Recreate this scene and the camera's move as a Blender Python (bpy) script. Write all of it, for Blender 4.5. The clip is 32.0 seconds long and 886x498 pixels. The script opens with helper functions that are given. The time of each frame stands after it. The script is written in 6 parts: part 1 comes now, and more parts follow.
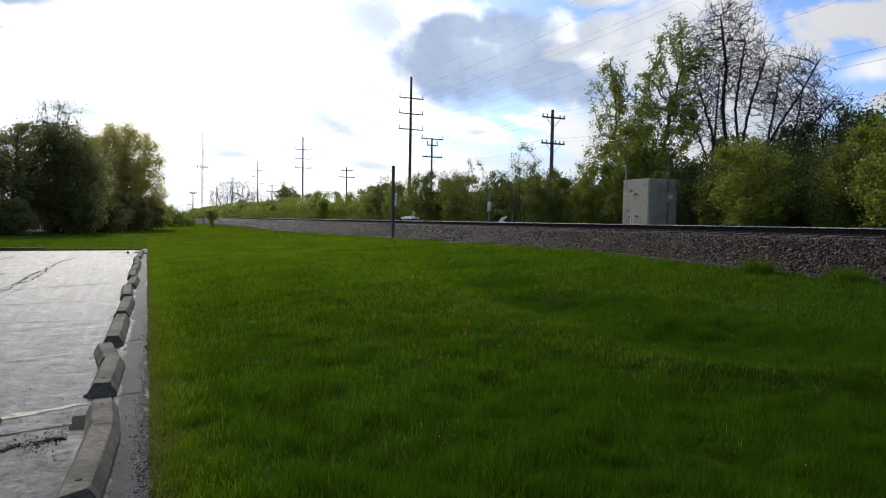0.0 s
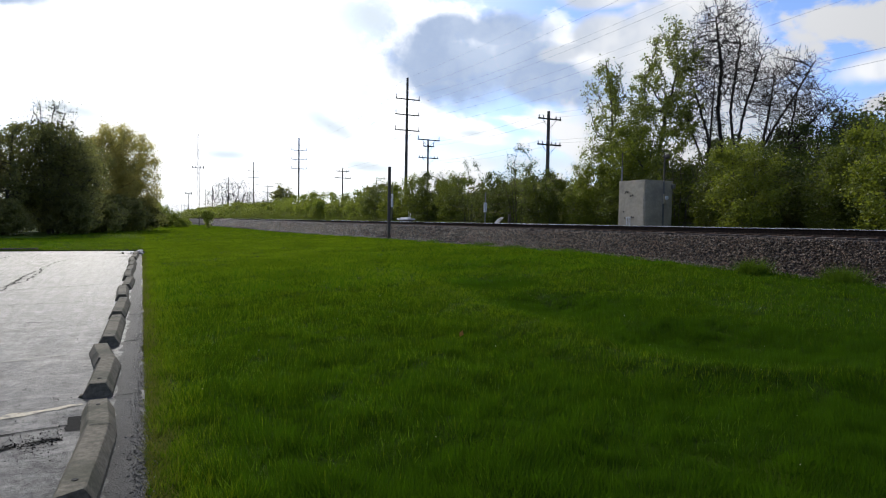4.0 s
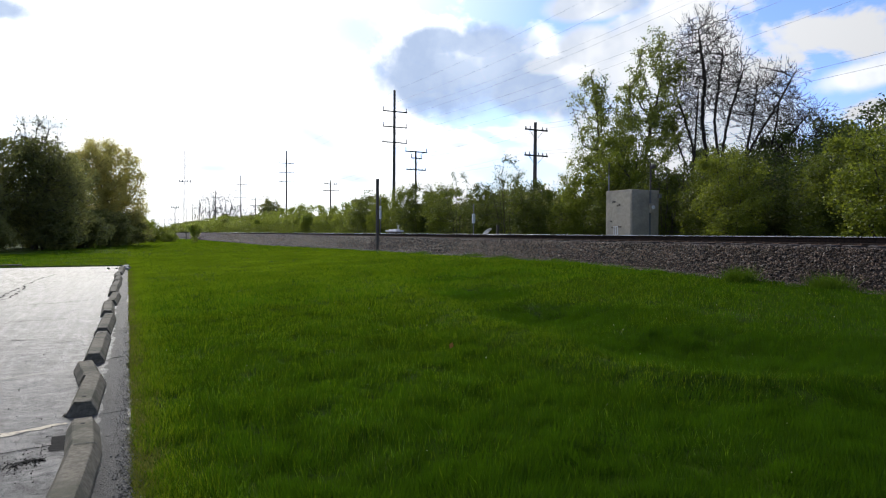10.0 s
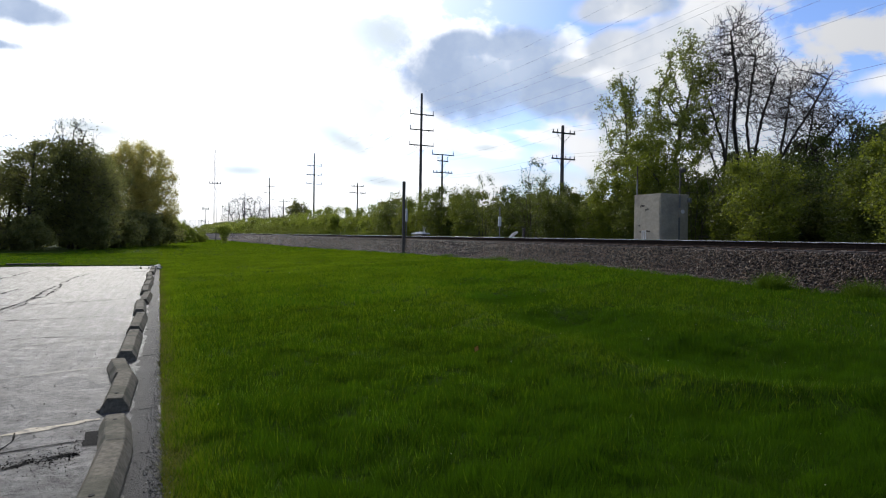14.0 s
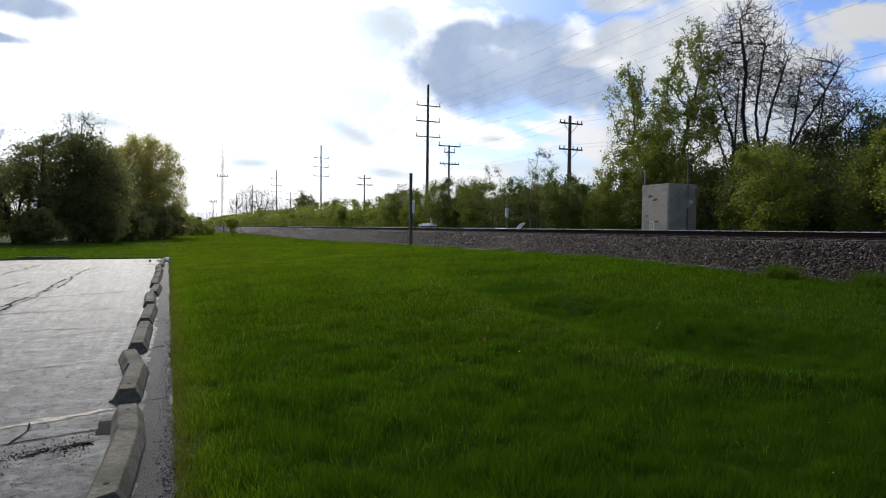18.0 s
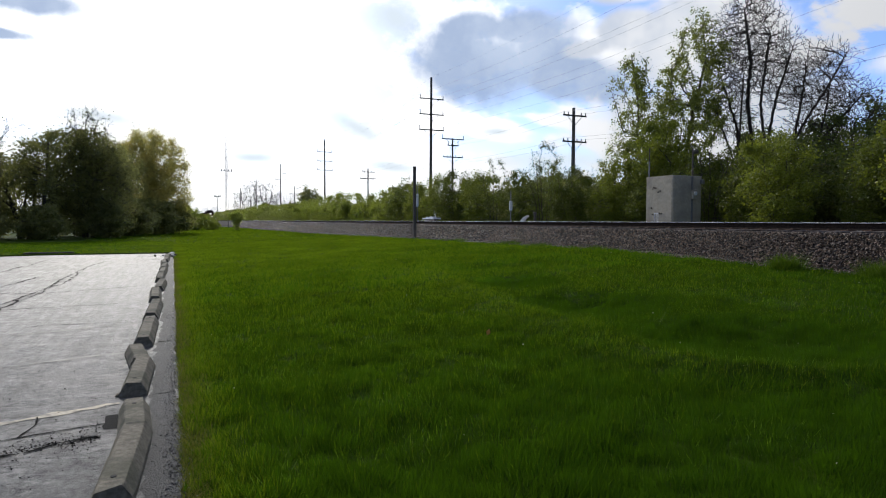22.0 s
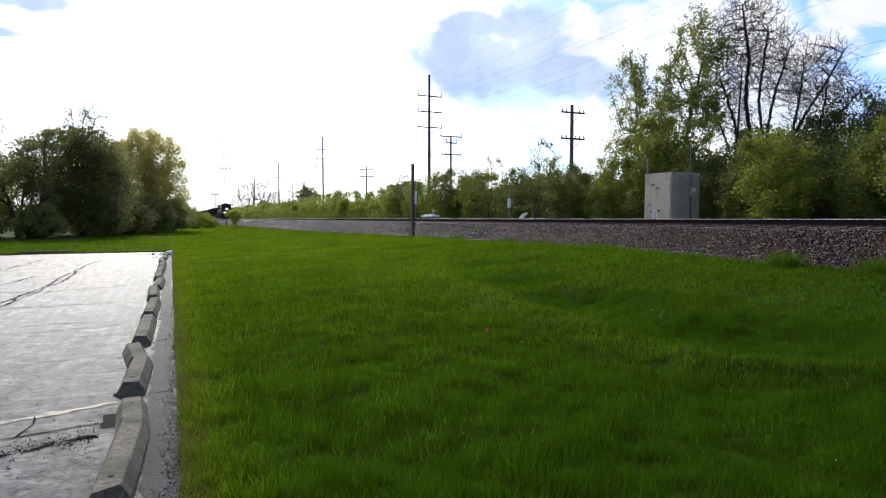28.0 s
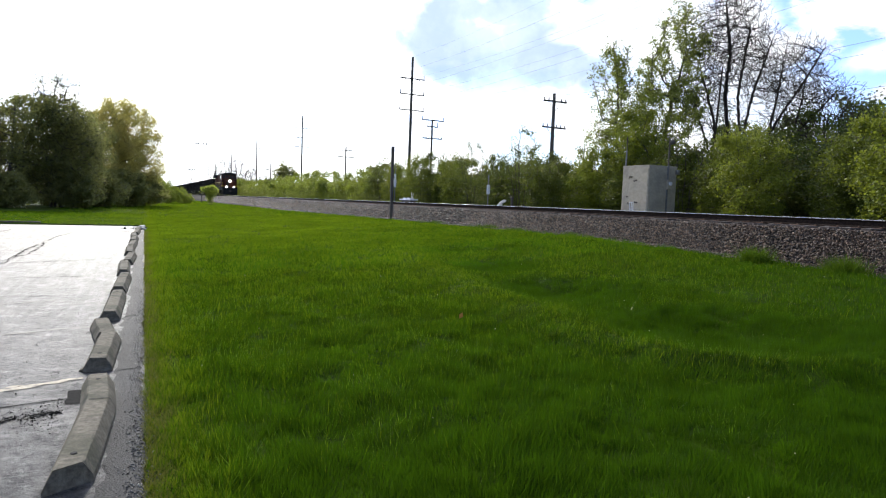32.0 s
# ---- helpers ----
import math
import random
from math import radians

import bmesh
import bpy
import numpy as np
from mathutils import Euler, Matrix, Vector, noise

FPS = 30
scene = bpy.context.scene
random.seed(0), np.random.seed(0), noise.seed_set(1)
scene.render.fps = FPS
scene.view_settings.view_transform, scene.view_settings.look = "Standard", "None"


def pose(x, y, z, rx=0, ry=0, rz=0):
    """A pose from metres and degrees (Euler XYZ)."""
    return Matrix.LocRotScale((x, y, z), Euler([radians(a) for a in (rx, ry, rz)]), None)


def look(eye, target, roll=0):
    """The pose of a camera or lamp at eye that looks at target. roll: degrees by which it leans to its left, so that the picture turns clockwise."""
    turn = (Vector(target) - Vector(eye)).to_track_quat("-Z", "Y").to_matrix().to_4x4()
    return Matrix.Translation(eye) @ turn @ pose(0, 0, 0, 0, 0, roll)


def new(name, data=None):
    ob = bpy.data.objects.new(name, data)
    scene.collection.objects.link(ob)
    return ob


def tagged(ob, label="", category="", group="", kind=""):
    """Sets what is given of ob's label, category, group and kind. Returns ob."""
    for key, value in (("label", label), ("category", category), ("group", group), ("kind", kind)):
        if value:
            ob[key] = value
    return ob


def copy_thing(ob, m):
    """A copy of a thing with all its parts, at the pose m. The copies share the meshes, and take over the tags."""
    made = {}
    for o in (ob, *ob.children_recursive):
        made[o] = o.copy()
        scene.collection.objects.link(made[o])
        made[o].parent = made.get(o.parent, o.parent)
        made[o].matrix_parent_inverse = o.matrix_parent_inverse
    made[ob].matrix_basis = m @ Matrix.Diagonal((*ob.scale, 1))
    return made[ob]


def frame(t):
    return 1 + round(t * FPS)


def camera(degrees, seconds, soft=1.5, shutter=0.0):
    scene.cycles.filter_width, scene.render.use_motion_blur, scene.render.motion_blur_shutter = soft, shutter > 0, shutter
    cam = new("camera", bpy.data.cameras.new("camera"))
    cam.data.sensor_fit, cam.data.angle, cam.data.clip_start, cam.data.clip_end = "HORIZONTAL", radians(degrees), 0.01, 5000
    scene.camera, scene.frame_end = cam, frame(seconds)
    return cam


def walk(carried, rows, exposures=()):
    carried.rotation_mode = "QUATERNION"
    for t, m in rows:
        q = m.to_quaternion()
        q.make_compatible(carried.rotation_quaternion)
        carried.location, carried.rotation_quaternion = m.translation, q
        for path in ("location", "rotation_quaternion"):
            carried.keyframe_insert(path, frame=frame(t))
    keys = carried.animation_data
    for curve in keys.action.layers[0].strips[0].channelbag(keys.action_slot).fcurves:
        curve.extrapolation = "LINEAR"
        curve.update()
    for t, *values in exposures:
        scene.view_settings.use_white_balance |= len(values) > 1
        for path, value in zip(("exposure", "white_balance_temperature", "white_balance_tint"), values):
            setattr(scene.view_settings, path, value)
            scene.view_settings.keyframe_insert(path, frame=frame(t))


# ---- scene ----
# x: across the track, y: along it towards the coming train, z: up from the car park's surface.
EYE = 1.55


def view(x, y, z, yaw, pitch, roll):
    """A camera pose: yaw to the left from +y, pitch up, roll as in look(), in degrees."""
    return pose(x, y, z, 90 + pitch, 0, yaw) @ pose(0, 0, 0, 0, 0, roll)


cam = camera(70.99, 32.0, soft=1.1)
walk(cam, [
    (0, view(0.008, 0.006, 1.554, -25.54, -2.58, 0.89)),
    (0.5, view(0.007, 0.002, 1.556, -25.64, -2.21, 1.48)),
    (1, view(0.000, -0.006, 1.554, -25.62, -1.51, 1.27)),
    (1.5, view(-0.002, -0.010, 1.556, -25.61, -1.88, 1.22)),
    (2, view(0.001, 0.006, 1.557, -25.76, -2.24, 0.93)),
    (2.5, view(0.001, 0.008, 1.549, -25.78, -2.48, 0.87)),
    (3, view(0.010, 0.005, 1.553, -25.79, -2.58, 0.91)),
    (3.5, view(0.002, -0.002, 1.551, -25.86, -2.59, 0.94)),
    (5.5, view(-0.003, 0.006, 1.552, -26.05, -1.80, 1.12)),
    (6, view(-0.010, 0.002, 1.551, -25.91, -1.69, 1.46)),
    (6.5, view(-0.008, -0.001, 1.552, -25.71, -1.77, 1.47)),
    (7, view(-0.010, 0.014, 1.550, -25.58, -1.92, 1.06)),
    (7.5, view(-0.012, 0.000, 1.560, -25.63, -2.11, 1.12)),
    (8, view(0.002, -0.001, 1.560, -26.33, -2.37, 0.58)),
    (8.5, view(0.004, -0.010, 1.563, -26.97, -2.67, 0.51)),
    (9, view(0.007, 0.018, 1.554, -27.71, -2.97, 0.90)),
    (9.5, view(0.010, 0.012, 1.553, -28.21, -2.23, 0.55)),
    (10, view(0.004, 0.010, 1.555, -26.93, -1.42, 0.33)),
    (10.5, view(0.006, 0.002, 1.555, -26.21, -1.06, 0.41)),
    (11, view(0.011, 0.010, 1.558, -26.05, -1.26, 0.69)),
    (11.5, view(0.009, 0.017, 1.555, -26.06, -1.52, 0.77)),
    (12, view(0.008, 0.008, 1.560, -25.88, -1.56, 0.65)),
    (12.5, view(0.007, 0.015, 1.558, -25.63, -1.49, 0.70)),
    (13, view(0.009, 0.015, 1.550, -25.24, -1.38, 1.19)),
    (13.5, view(0.003, 0.004, 1.552, -24.78, -1.17, 1.03)),
    (14, view(-0.001, 0.010, 1.556, -24.56, -1.18, 0.80)),
    (14.5, view(-0.010, -0.001, 1.555, -24.64, -1.28, 0.77)),
    (16.5, view(-0.008, 0.003, 1.551, -24.47, -1.70, 0.18)),
    (17, view(-0.010, -0.002, 1.551, -24.44, -1.84, 0.23)),
    (17.5, view(-0.011, -0.010, 1.551, -24.21, -1.87, 0.19)),
    (18, view(-0.012, -0.003, 1.548, -23.91, -1.96, 0.52)),
    (18.5, view(-0.011, -0.010, 1.546, -23.87, -2.15, 0.46)),
    (19, view(-0.007, -0.018, 1.553, -23.93, -2.40, 0.25)),
    (19.5, view(-0.004, 0.009, 1.546, -23.92, -2.52, 0.25)),
    (20, view(-0.001, -0.003, 1.548, -23.89, -2.58, 0.27)),
    (20.5, view(-0.003, -0.002, 1.547, -23.74, -2.55, 0.16)),
    (21, view(-0.004, -0.005, 1.548, -23.60, -2.55, 0.15)),
    (21.5, view(-0.005, -0.011, 1.551, -23.51, -2.60, 0.06)),
    (22, view(-0.008, -0.013, 1.549, -23.53, -2.58, 0.17)),
    (22.5, view(-0.005, -0.014, 1.551, -23.46, -2.59, 0.04)),
    (23, view(-0.007, -0.012, 1.549, -23.38, -2.51, 0.15)),
    (23.5, view(-0.015, -0.004, 1.547, -23.37, -2.44, 0.27)),
    (24, view(-0.017, -0.006, 1.550, -23.33, -2.39, 0.17)),
    (24.5, view(-0.018, -0.001, 1.549, -23.47, -2.35, 0.23)),
    (25, view(-0.011, -0.014, 1.553, -23.66, -2.32, 0.22)),
    (25.5, view(-0.013, -0.020, 1.550, -23.70, -2.31, 0.12)),
    (27.5, view(0.001, 0.000, 1.544, -23.58, -2.79, -0.24)),
    (28, view(0.000, -0.000, 1.550, -23.66, -2.81, 0.00)),
    (28.5, view(-0.003, 0.012, 1.546, -23.72, -2.84, 0.11)),
    (29, view(-0.002, 0.007, 1.544, -23.83, -2.96, -0.02)),
    (29.5, view(0.005, -0.006, 1.551, -23.93, -3.09, -0.15)),
    (30, view(0.004, -0.002, 1.549, -24.05, -3.17, 0.08)),
    (30.5, view(0.004, 0.006, 1.548, -24.21, -3.24, 0.09)),
    (31, view(0.005, 0.005, 1.548, -24.48, -3.42, 0.41)),
    (31.5, view(0.000, 0.006, 1.543, -24.50, -3.65, 0.42)),
    (32, view(0.014, 0.009, 1.557, -25.77, -4.21, 2.11)),
], exposures=[(0, -0.7), (3.5, -0.7), (5.5, -0.5), (7, -0.38), (9, -0.43), (11, -0.57), (13, -0.68), (17, -0.82), (19, -0.8), (23, -0.66), (25.5, -0.45), (28, -0.26), (30, -0.14), (31, -0.12), (32, 0.0)])

# ---- world and sun ----
SUN_AZ, SUN_EL = -4.0, 33.0            # degrees from +y towards +x, and above the horizon


def towards(az, el):
    a, e = radians(az), radians(el)
    return Vector((math.sin(a) * math.cos(e), math.cos(a) * math.cos(e), math.sin(e)))


def node(tree, kind, x=0, **values):
    n = tree.nodes.new(kind)
    n.location = (x, 0)
    for key, value in values.items():
        n.inputs[key.replace("_", " ")].default_value = value
    return n


def math_node(tree, op, a, b=None, clamp=False):
    n = tree.nodes.new("ShaderNodeMath")
    n.operation, n.use_clamp = op, clamp
    for i, v in enumerate((a, b)):
        if v is None:
            continue
        if isinstance(v, (int, float)):
            n.inputs[i].default_value = v
        else:
            tree.links.new(v, n.inputs[i])
    return n.outputs[0]


def dot_node(tree, vec, fixed):
    n = tree.nodes.new("ShaderNodeVectorMath")
    n.operation = "DOT_PRODUCT"
    tree.links.new(vec, n.inputs[0])
    n.inputs[1].default_value = fixed
    return n.outputs["Value"]


def ramp_node(tree, value, lo, hi, out_lo=0.0, out_hi=1.0, smooth=True):
    n = tree.nodes.new("ShaderNodeMapRange")
    n.interpolation_type = "SMOOTHSTEP" if smooth else "LINEAR"
    tree.links.new(value, n.inputs["Value"])
    n.inputs["From Min"].default_value, n.inputs["From Max"].default_value = lo, hi
    n.inputs["To Min"].default_value, n.inputs["To Max"].default_value = out_lo, out_hi
    return n.outputs[0]


def mix_node(tree, fac, a, b):
    n = tree.nodes.new("ShaderNodeMix")
    n.data_type = "RGBA"
    for socket, v in ((n.inputs[0], fac), (n.inputs[6], a), (n.inputs[7], b)):
        if isinstance(v, (int, float)):
            socket.default_value = v
        elif isinstance(v, tuple):
            socket.default_value = (*v, 1)
        else:
            tree.links.new(v, socket)
    return n.outputs[2]


def make_world():
    world = bpy.data.worlds.new("spring_sky")
    scene.world = world
    world.use_nodes = True
    tree = world.node_tree
    tree.nodes.clear()
    sky = tree.nodes.new("ShaderNodeTexSky")
    sky.sky_type, sky.sun_disc = "NISHITA", False
    sky.sun_elevation, sky.sun_rotation = radians(SUN_EL), radians(SUN_AZ)
    sky.air_density, sky.dust_density, sky.ozone_density = 1.0, 0.6, 2.0
    way = tree.nodes.new("ShaderNodeTexCoord").outputs["Generated"]
    # the clouds hang in a layer, so they flatten towards the horizon
    parts = tree.nodes.new("ShaderNodeSeparateXYZ")
    tree.links.new(way, parts.inputs[0])
    lift = math_node(tree, "ADD", math_node(tree, "MAXIMUM", parts.outputs[2], 0.0), 0.34)
    flat = tree.nodes.new("ShaderNodeCombineXYZ")
    tree.links.new(math_node(tree, "DIVIDE", parts.outputs[0], lift), flat.inputs[0])
    tree.links.new(math_node(tree, "DIVIDE", parts.outputs[1], lift), flat.inputs[1])
    puff = node(tree, "ShaderNodeTexNoise", Scale=3.4, Detail=9.0, Roughness=0.58, Distortion=0.25)
    tree.links.new(flat.outputs[0], puff.inputs["Vector"])
    broad = node(tree, "ShaderNodeTexNoise", Scale=0.9, Detail=4.0, Roughness=0.5)
    tree.links.new(flat.outputs[0], broad.inputs["Vector"])
    fine = node(tree, "ShaderNodeTexNoise", Scale=9.0, Detail=6.0, Roughness=0.6)
    tree.links.new(way, fine.inputs["Vector"])
    near_sun = dot_node(tree, way, towards(SUN_AZ, SUN_EL))
    # thin bright veil that thickens towards the sun and the horizon
    cover = math_node(tree, "ADD", ramp_node(tree, puff.outputs["Fac"], 0.45, 0.56),
                      ramp_node(tree, near_sun, 0.74, 0.97, 0.0, 0.55))
    cover = math_node(tree, "ADD", cover, ramp_node(tree, parts.outputs[2], 0.22, 0.0, 0.0, 0.55), clamp=True)
    glow = math_node(tree, "ADD", ramp_node(tree, near_sun, -0.3, 0.55, 0.30, 1.22, smooth=False), ramp_node(tree, near_sun, 0.55, 0.80, 0.0, 0.60, smooth=False))
    glow = math_node(tree, "ADD", glow, ramp_node(tree, near_sun, 0.72, 1.0, 0.0, 1.2, smooth=False))
    white = tree.nodes.new("ShaderNodeVectorMath")
    white.operation = "SCALE"
    white.inputs[0].default_value = (0.96, 0.98, 1.02)
    tree.links.new(glow, white.inputs["Scale"])
    blue = tree.nodes.new("ShaderNodeVectorMath")
    blue.operation = "MULTIPLY"
    tree.links.new(sky.outputs[0], blue.inputs[0])
    blue.inputs[1].default_value = (0.20, 0.225, 0.30)
    colour = mix_node(tree, cover, blue.outputs[0], white.outputs[0])
    rough_edge = node(tree, "ShaderNodeTexNoise", Scale=22.0, Detail=7.0, Roughness=0.58)
    tree.links.new(way, rough_edge.inputs["Vector"])
    fray = math_node(tree, "ADD", math_node(tree, "MULTIPLY", math_node(tree, "SUBTRACT", fine.outputs["Fac"], 0.5), 0.9),
                     math_node(tree, "MULTIPLY", math_node(tree, "SUBTRACT", rough_edge.outputs["Fac"], 0.5), 0.65))

    def lobes(rows):
        """How far a direction lies from the nearest of several flat ovals, 1 at their rims, with a frayed edge."""
        least = None
        for az, el, wide, tall, tilt in rows:
            heart = towards(az, el)
            across = Vector((0, 0, 1)).cross(heart).normalized() * -1
            above = across.cross(heart)
            side, up = dot_node(tree, way, across), dot_node(tree, way, above)
            up = math_node(tree, "SUBTRACT", up, math_node(tree, "MULTIPLY", side, tilt))
            u, v = math_node(tree, "DIVIDE", side, wide), math_node(tree, "DIVIDE", up, tall)
            away = math_node(tree, "SQRT", math_node(tree, "ADD", math_node(tree, "MULTIPLY", u, u), math_node(tree, "MULTIPLY", v, v)))
            away = math_node(tree, "ADD", away, ramp_node(tree, dot_node(tree, way, heart), 0.5, 0.3, 0.0, 9.0))
            least = away if least is None else math_node(tree, "MINIMUM", least, away)
        return math_node(tree, "ADD", least, fray)

    # thin places in the veil, and one grey-bellied cloud
    bank = lobes([(45.0, 14.5, 0.085, 0.075, 0), (50.5, 9.0, 0.11, 0.055, 0), (43.0, 9.0, 0.10, 0.035, 0), (50.0, 14.8, 0.050, 0.060, 0), (61.5, 12.2, 0.062, 0.020, 0.15), (36.5, 15.0, 0.035, 0.012, 0.1), (40.0, 19.5, 0.06, 0.02, 0), (40.0, 16.3, 0.045, 0.030, 0)])
    thin = lobes([(19.2, 17.8, 0.050, 0.036, 0), (15.6, 8.4, 0.042, 0.016, -0.4), (-5.0, 8.3, 0.06, 0.014, -0.1), (34, 5.5, 0.12, 0.014, 0), (6.6, 5.5, 0.040, 0.009, 0), (19.0, 4.9, 0.045, 0.010, -0.1), (28.3, 8.1, 0.022, 0.006, 0)])
    colour = mix_node(tree, ramp_node(tree, thin, 1.5, 0.1, 0.0, 0.95), colour, (1.22, 1.38, 1.52))
    cloud = lobes([(26.8, 14.0, 0.125, 0.062, -0.08), (34.8, 12.5, 0.098, 0.036, -0.05), (31.0, 16.8, 0.085, 0.030, 0), (26.5, 16.9, 0.065, 0.026, 0), (32.5, 14.6, 0.07, 0.04, 0), (39.5, 11.2, 0.045, 0.018, 0.1), (42.5, 19.5, 0.05, 0.012, 0), (-11.0, 16.4, 0.085, 0.020, -0.1), (-12.5, 13.6, 0.05, 0.008, 0)])
    belly = ramp_node(tree, cloud, 1.25, 0.60, 0.0, 0.93)
    shade = mix_node(tree, ramp_node(tree, fine.outputs["Fac"], 0.35, 0.65), (0.57, 0.75, 1.10), (0.80, 0.98, 1.30))
    colour = mix_node(tree, belly, colour, shade)
    lit = mix_node(tree, ramp_node(tree, fine.outputs["Fac"], 0.35, 0.70), (0.98, 1.08, 1.25), (1.7, 1.7, 1.7))
    colour = mix_node(tree, ramp_node(tree, bank, 1.3, 0.65, 0.0, 0.96), colour, lit)
    back = tree.nodes.new("ShaderNodeBackground")
    tree.links.new(colour, back.inputs["Color"])
    back.inputs["Strength"].default_value = 1.0
    out = tree.nodes.new("ShaderNodeOutputWorld")
    tree.links.new(back.outputs[0], out.inputs["Surface"])


make_world()
sun_data = bpy.data.lights.new("sun", "SUN")
sun_data.energy, sun_data.angle, sun_data.color = 3.4, radians(1.0), (1.0, 0.95, 0.86)
sun = new("sun", sun_data)
sun.matrix_world = look(towards(SUN_AZ, SUN_EL) * 300, (0, 0, 0))


# ---- materials ----
def surface(name, dark, light, scale=20.0, rough=0.7, rough_var=0.1, metal=0.0, bump=0.0, bump_scale=60.0,
            island=0.0, per_object=0.0, stain=None, stain_scale=0.6, stain_amount=0.5, specular=0.5, coords="Object", stretch=(1, 1, 1)):
    """A procedural surface: two colours in a grain, larger stains, bump, and variation from piece to piece."""
    m = bpy.data.materials.new(name)
    m.use_nodes = True
    tree = m.node_tree
    bsdf = tree.nodes["Principled BSDF"]
    at = tree.nodes.new("ShaderNodeTexCoord").outputs[coords]
    if stretch != (1, 1, 1):
        mapping = tree.nodes.new("ShaderNodeMapping")
        mapping.inputs["Scale"].default_value = stretch
        tree.links.new(at, mapping.inputs["Vector"])
        at = mapping.outputs[0]
    grain = node(tree, "ShaderNodeTexNoise", Scale=scale, Detail=6.0, Roughness=0.62)
    tree.links.new(at, grain.inputs["Vector"])
    fac = ramp_node(tree, grain.outputs["Fac"], 0.3, 0.7)
    colour = mix_node(tree, fac, dark, light)
    if stain:
        big = node(tree, "ShaderNodeTexNoise", Scale=stain_scale, Detail=5.0, Roughness=0.6)
        tree.links.new(at, big.inputs["Vector"])
        amount = ramp_node(tree, big.outputs["Fac"], 0.42, 0.68, 0.0, stain_amount)
        colour = mix_node(tree, amount, colour, stain)
    for amount, kind in ((island, "ShaderNodeNewGeometry"), (per_object, "ShaderNodeObjectInfo")):
        if amount:
            source = tree.nodes.new(kind)
            r = source.outputs["Random Per Island"] if kind.endswith("Geometry") else source.outputs["Random"]
            tint = tree.nodes.new("ShaderNodeHueSaturation")
            tree.links.new(math_node(tree, "ADD", math_node(tree, "MULTIPLY", r, 2 * amount), 1 - amount), tint.inputs["Value"])
            tree.links.new(colour, tint.inputs["Color"])
            colour = tint.outputs[0]
    tree.links.new(colour, bsdf.inputs["Base Color"])
    tree.links.new(ramp_node(tree, grain.outputs["Fac"], 0.3, 0.7, rough - rough_var, rough + rough_var), bsdf.inputs["Roughness"])
    bsdf.inputs["Metallic"].default_value = metal
    bsdf.inputs["Specular IOR Level"].default_value = specular
    if bump:
        bumps = node(tree, "ShaderNodeTexNoise", Scale=bump_scale, Detail=4.0, Roughness=0.6)
        tree.links.new(at, bumps.inputs["Vector"])
        b = node(tree, "ShaderNodeBump", Strength=bump, Distance=0.02)
        tree.links.new(bumps.outputs["Fac"], b.inputs["Height"])
        tree.links.new(b.outputs[0], bsdf.inputs["Normal"])
    return m


def leafy(name, dark, light, through_colour, mix=0.45, rough=0.5, gloss=0.3, clump=0.7, patch=0.0, patch_colour=(0, 0, 0), single=0.7):
    """Thin leaves that let light through; each leaf has its own shade."""
    m = bpy.data.materials.new(name)
    m.use_nodes = True
    tree = m.node_tree
    bsdf, out = tree.nodes["Principled BSDF"], tree.nodes["Material Output"]
    geo = tree.nodes.new("ShaderNodeNewGeometry")
    big = node(tree, "ShaderNodeTexNoise", Scale=clump, Detail=5.0, Roughness=0.65)
    tree.links.new(tree.nodes.new("ShaderNodeTexCoord").outputs["Object"], big.inputs["Vector"])
    fac = math_node(tree, "ADD", math_node(tree, "MULTIPLY", geo.outputs["Random Per Island"], single),
                    ramp_node(tree, big.outputs["Fac"], 0.3, 0.7, -0.2 * (1 - single), 1.2 - single), clamp=True)
    colour = mix_node(tree, fac, dark, light)
    if patch:
        colour = mix_node(tree, ramp_node(tree, big.outputs["Fac"], 0.48, 0.66, 0.0, patch), colour, patch_colour)
    tree.links.new(colour, bsdf.inputs["Base Color"])
    bsdf.inputs["Roughness"].default_value = rough
    bsdf.inputs["Specular IOR Level"].default_value = gloss
    thin = tree.nodes.new("ShaderNodeBsdfTranslucent")
    tree.links.new(mix_node(tree, fac, tuple(0.7 * c for c in through_colour), through_colour), thin.inputs["Color"])
    both = tree.nodes.new("ShaderNodeMixShader")
    both.inputs[0].default_value = mix
    tree.links.new(bsdf.outputs[0], both.inputs[1])
    tree.links.new(thin.outputs[0], both.inputs[2])
    tree.links.new(both.outputs[0], out.inputs["Surface"])
    return m


def glowing(name, colour, strength):
    m = bpy.data.materials.new(name)
    m.use_nodes = True
    bsdf = m.node_tree.nodes["Principled BSDF"]
    bsdf.inputs["Base Color"].default_value = (*colour, 1)
    bsdf.inputs["Emission Color"].default_value = (*colour, 1)
    bsdf.inputs["Emission Strength"].default_value = strength
    return m


M_SOIL = surface("turf", (0.008, 0.019, 0.0015), (0.030, 0.058, 0.003), 9.0, 0.9, 0.05, bump=0.5, bump_scale=40,
                 stain=(0.055, 0.092, 0.005), stain_scale=0.35, stain_amount=0.6, specular=0.05)
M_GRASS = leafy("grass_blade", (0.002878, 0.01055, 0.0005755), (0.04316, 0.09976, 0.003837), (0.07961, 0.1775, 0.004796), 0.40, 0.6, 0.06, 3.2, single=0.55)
# yellower grass, also raised in brightness for the lit far lawn
M_GRASS_DRY_LIT = leafy("ripe_lit_grass_blade", (0.030, 0.050, 0.003), (0.138, 0.200, 0.010), (0.265, 0.37, 0.014), 0.42, 0.6, 0.05, 1.3, single=0.5)
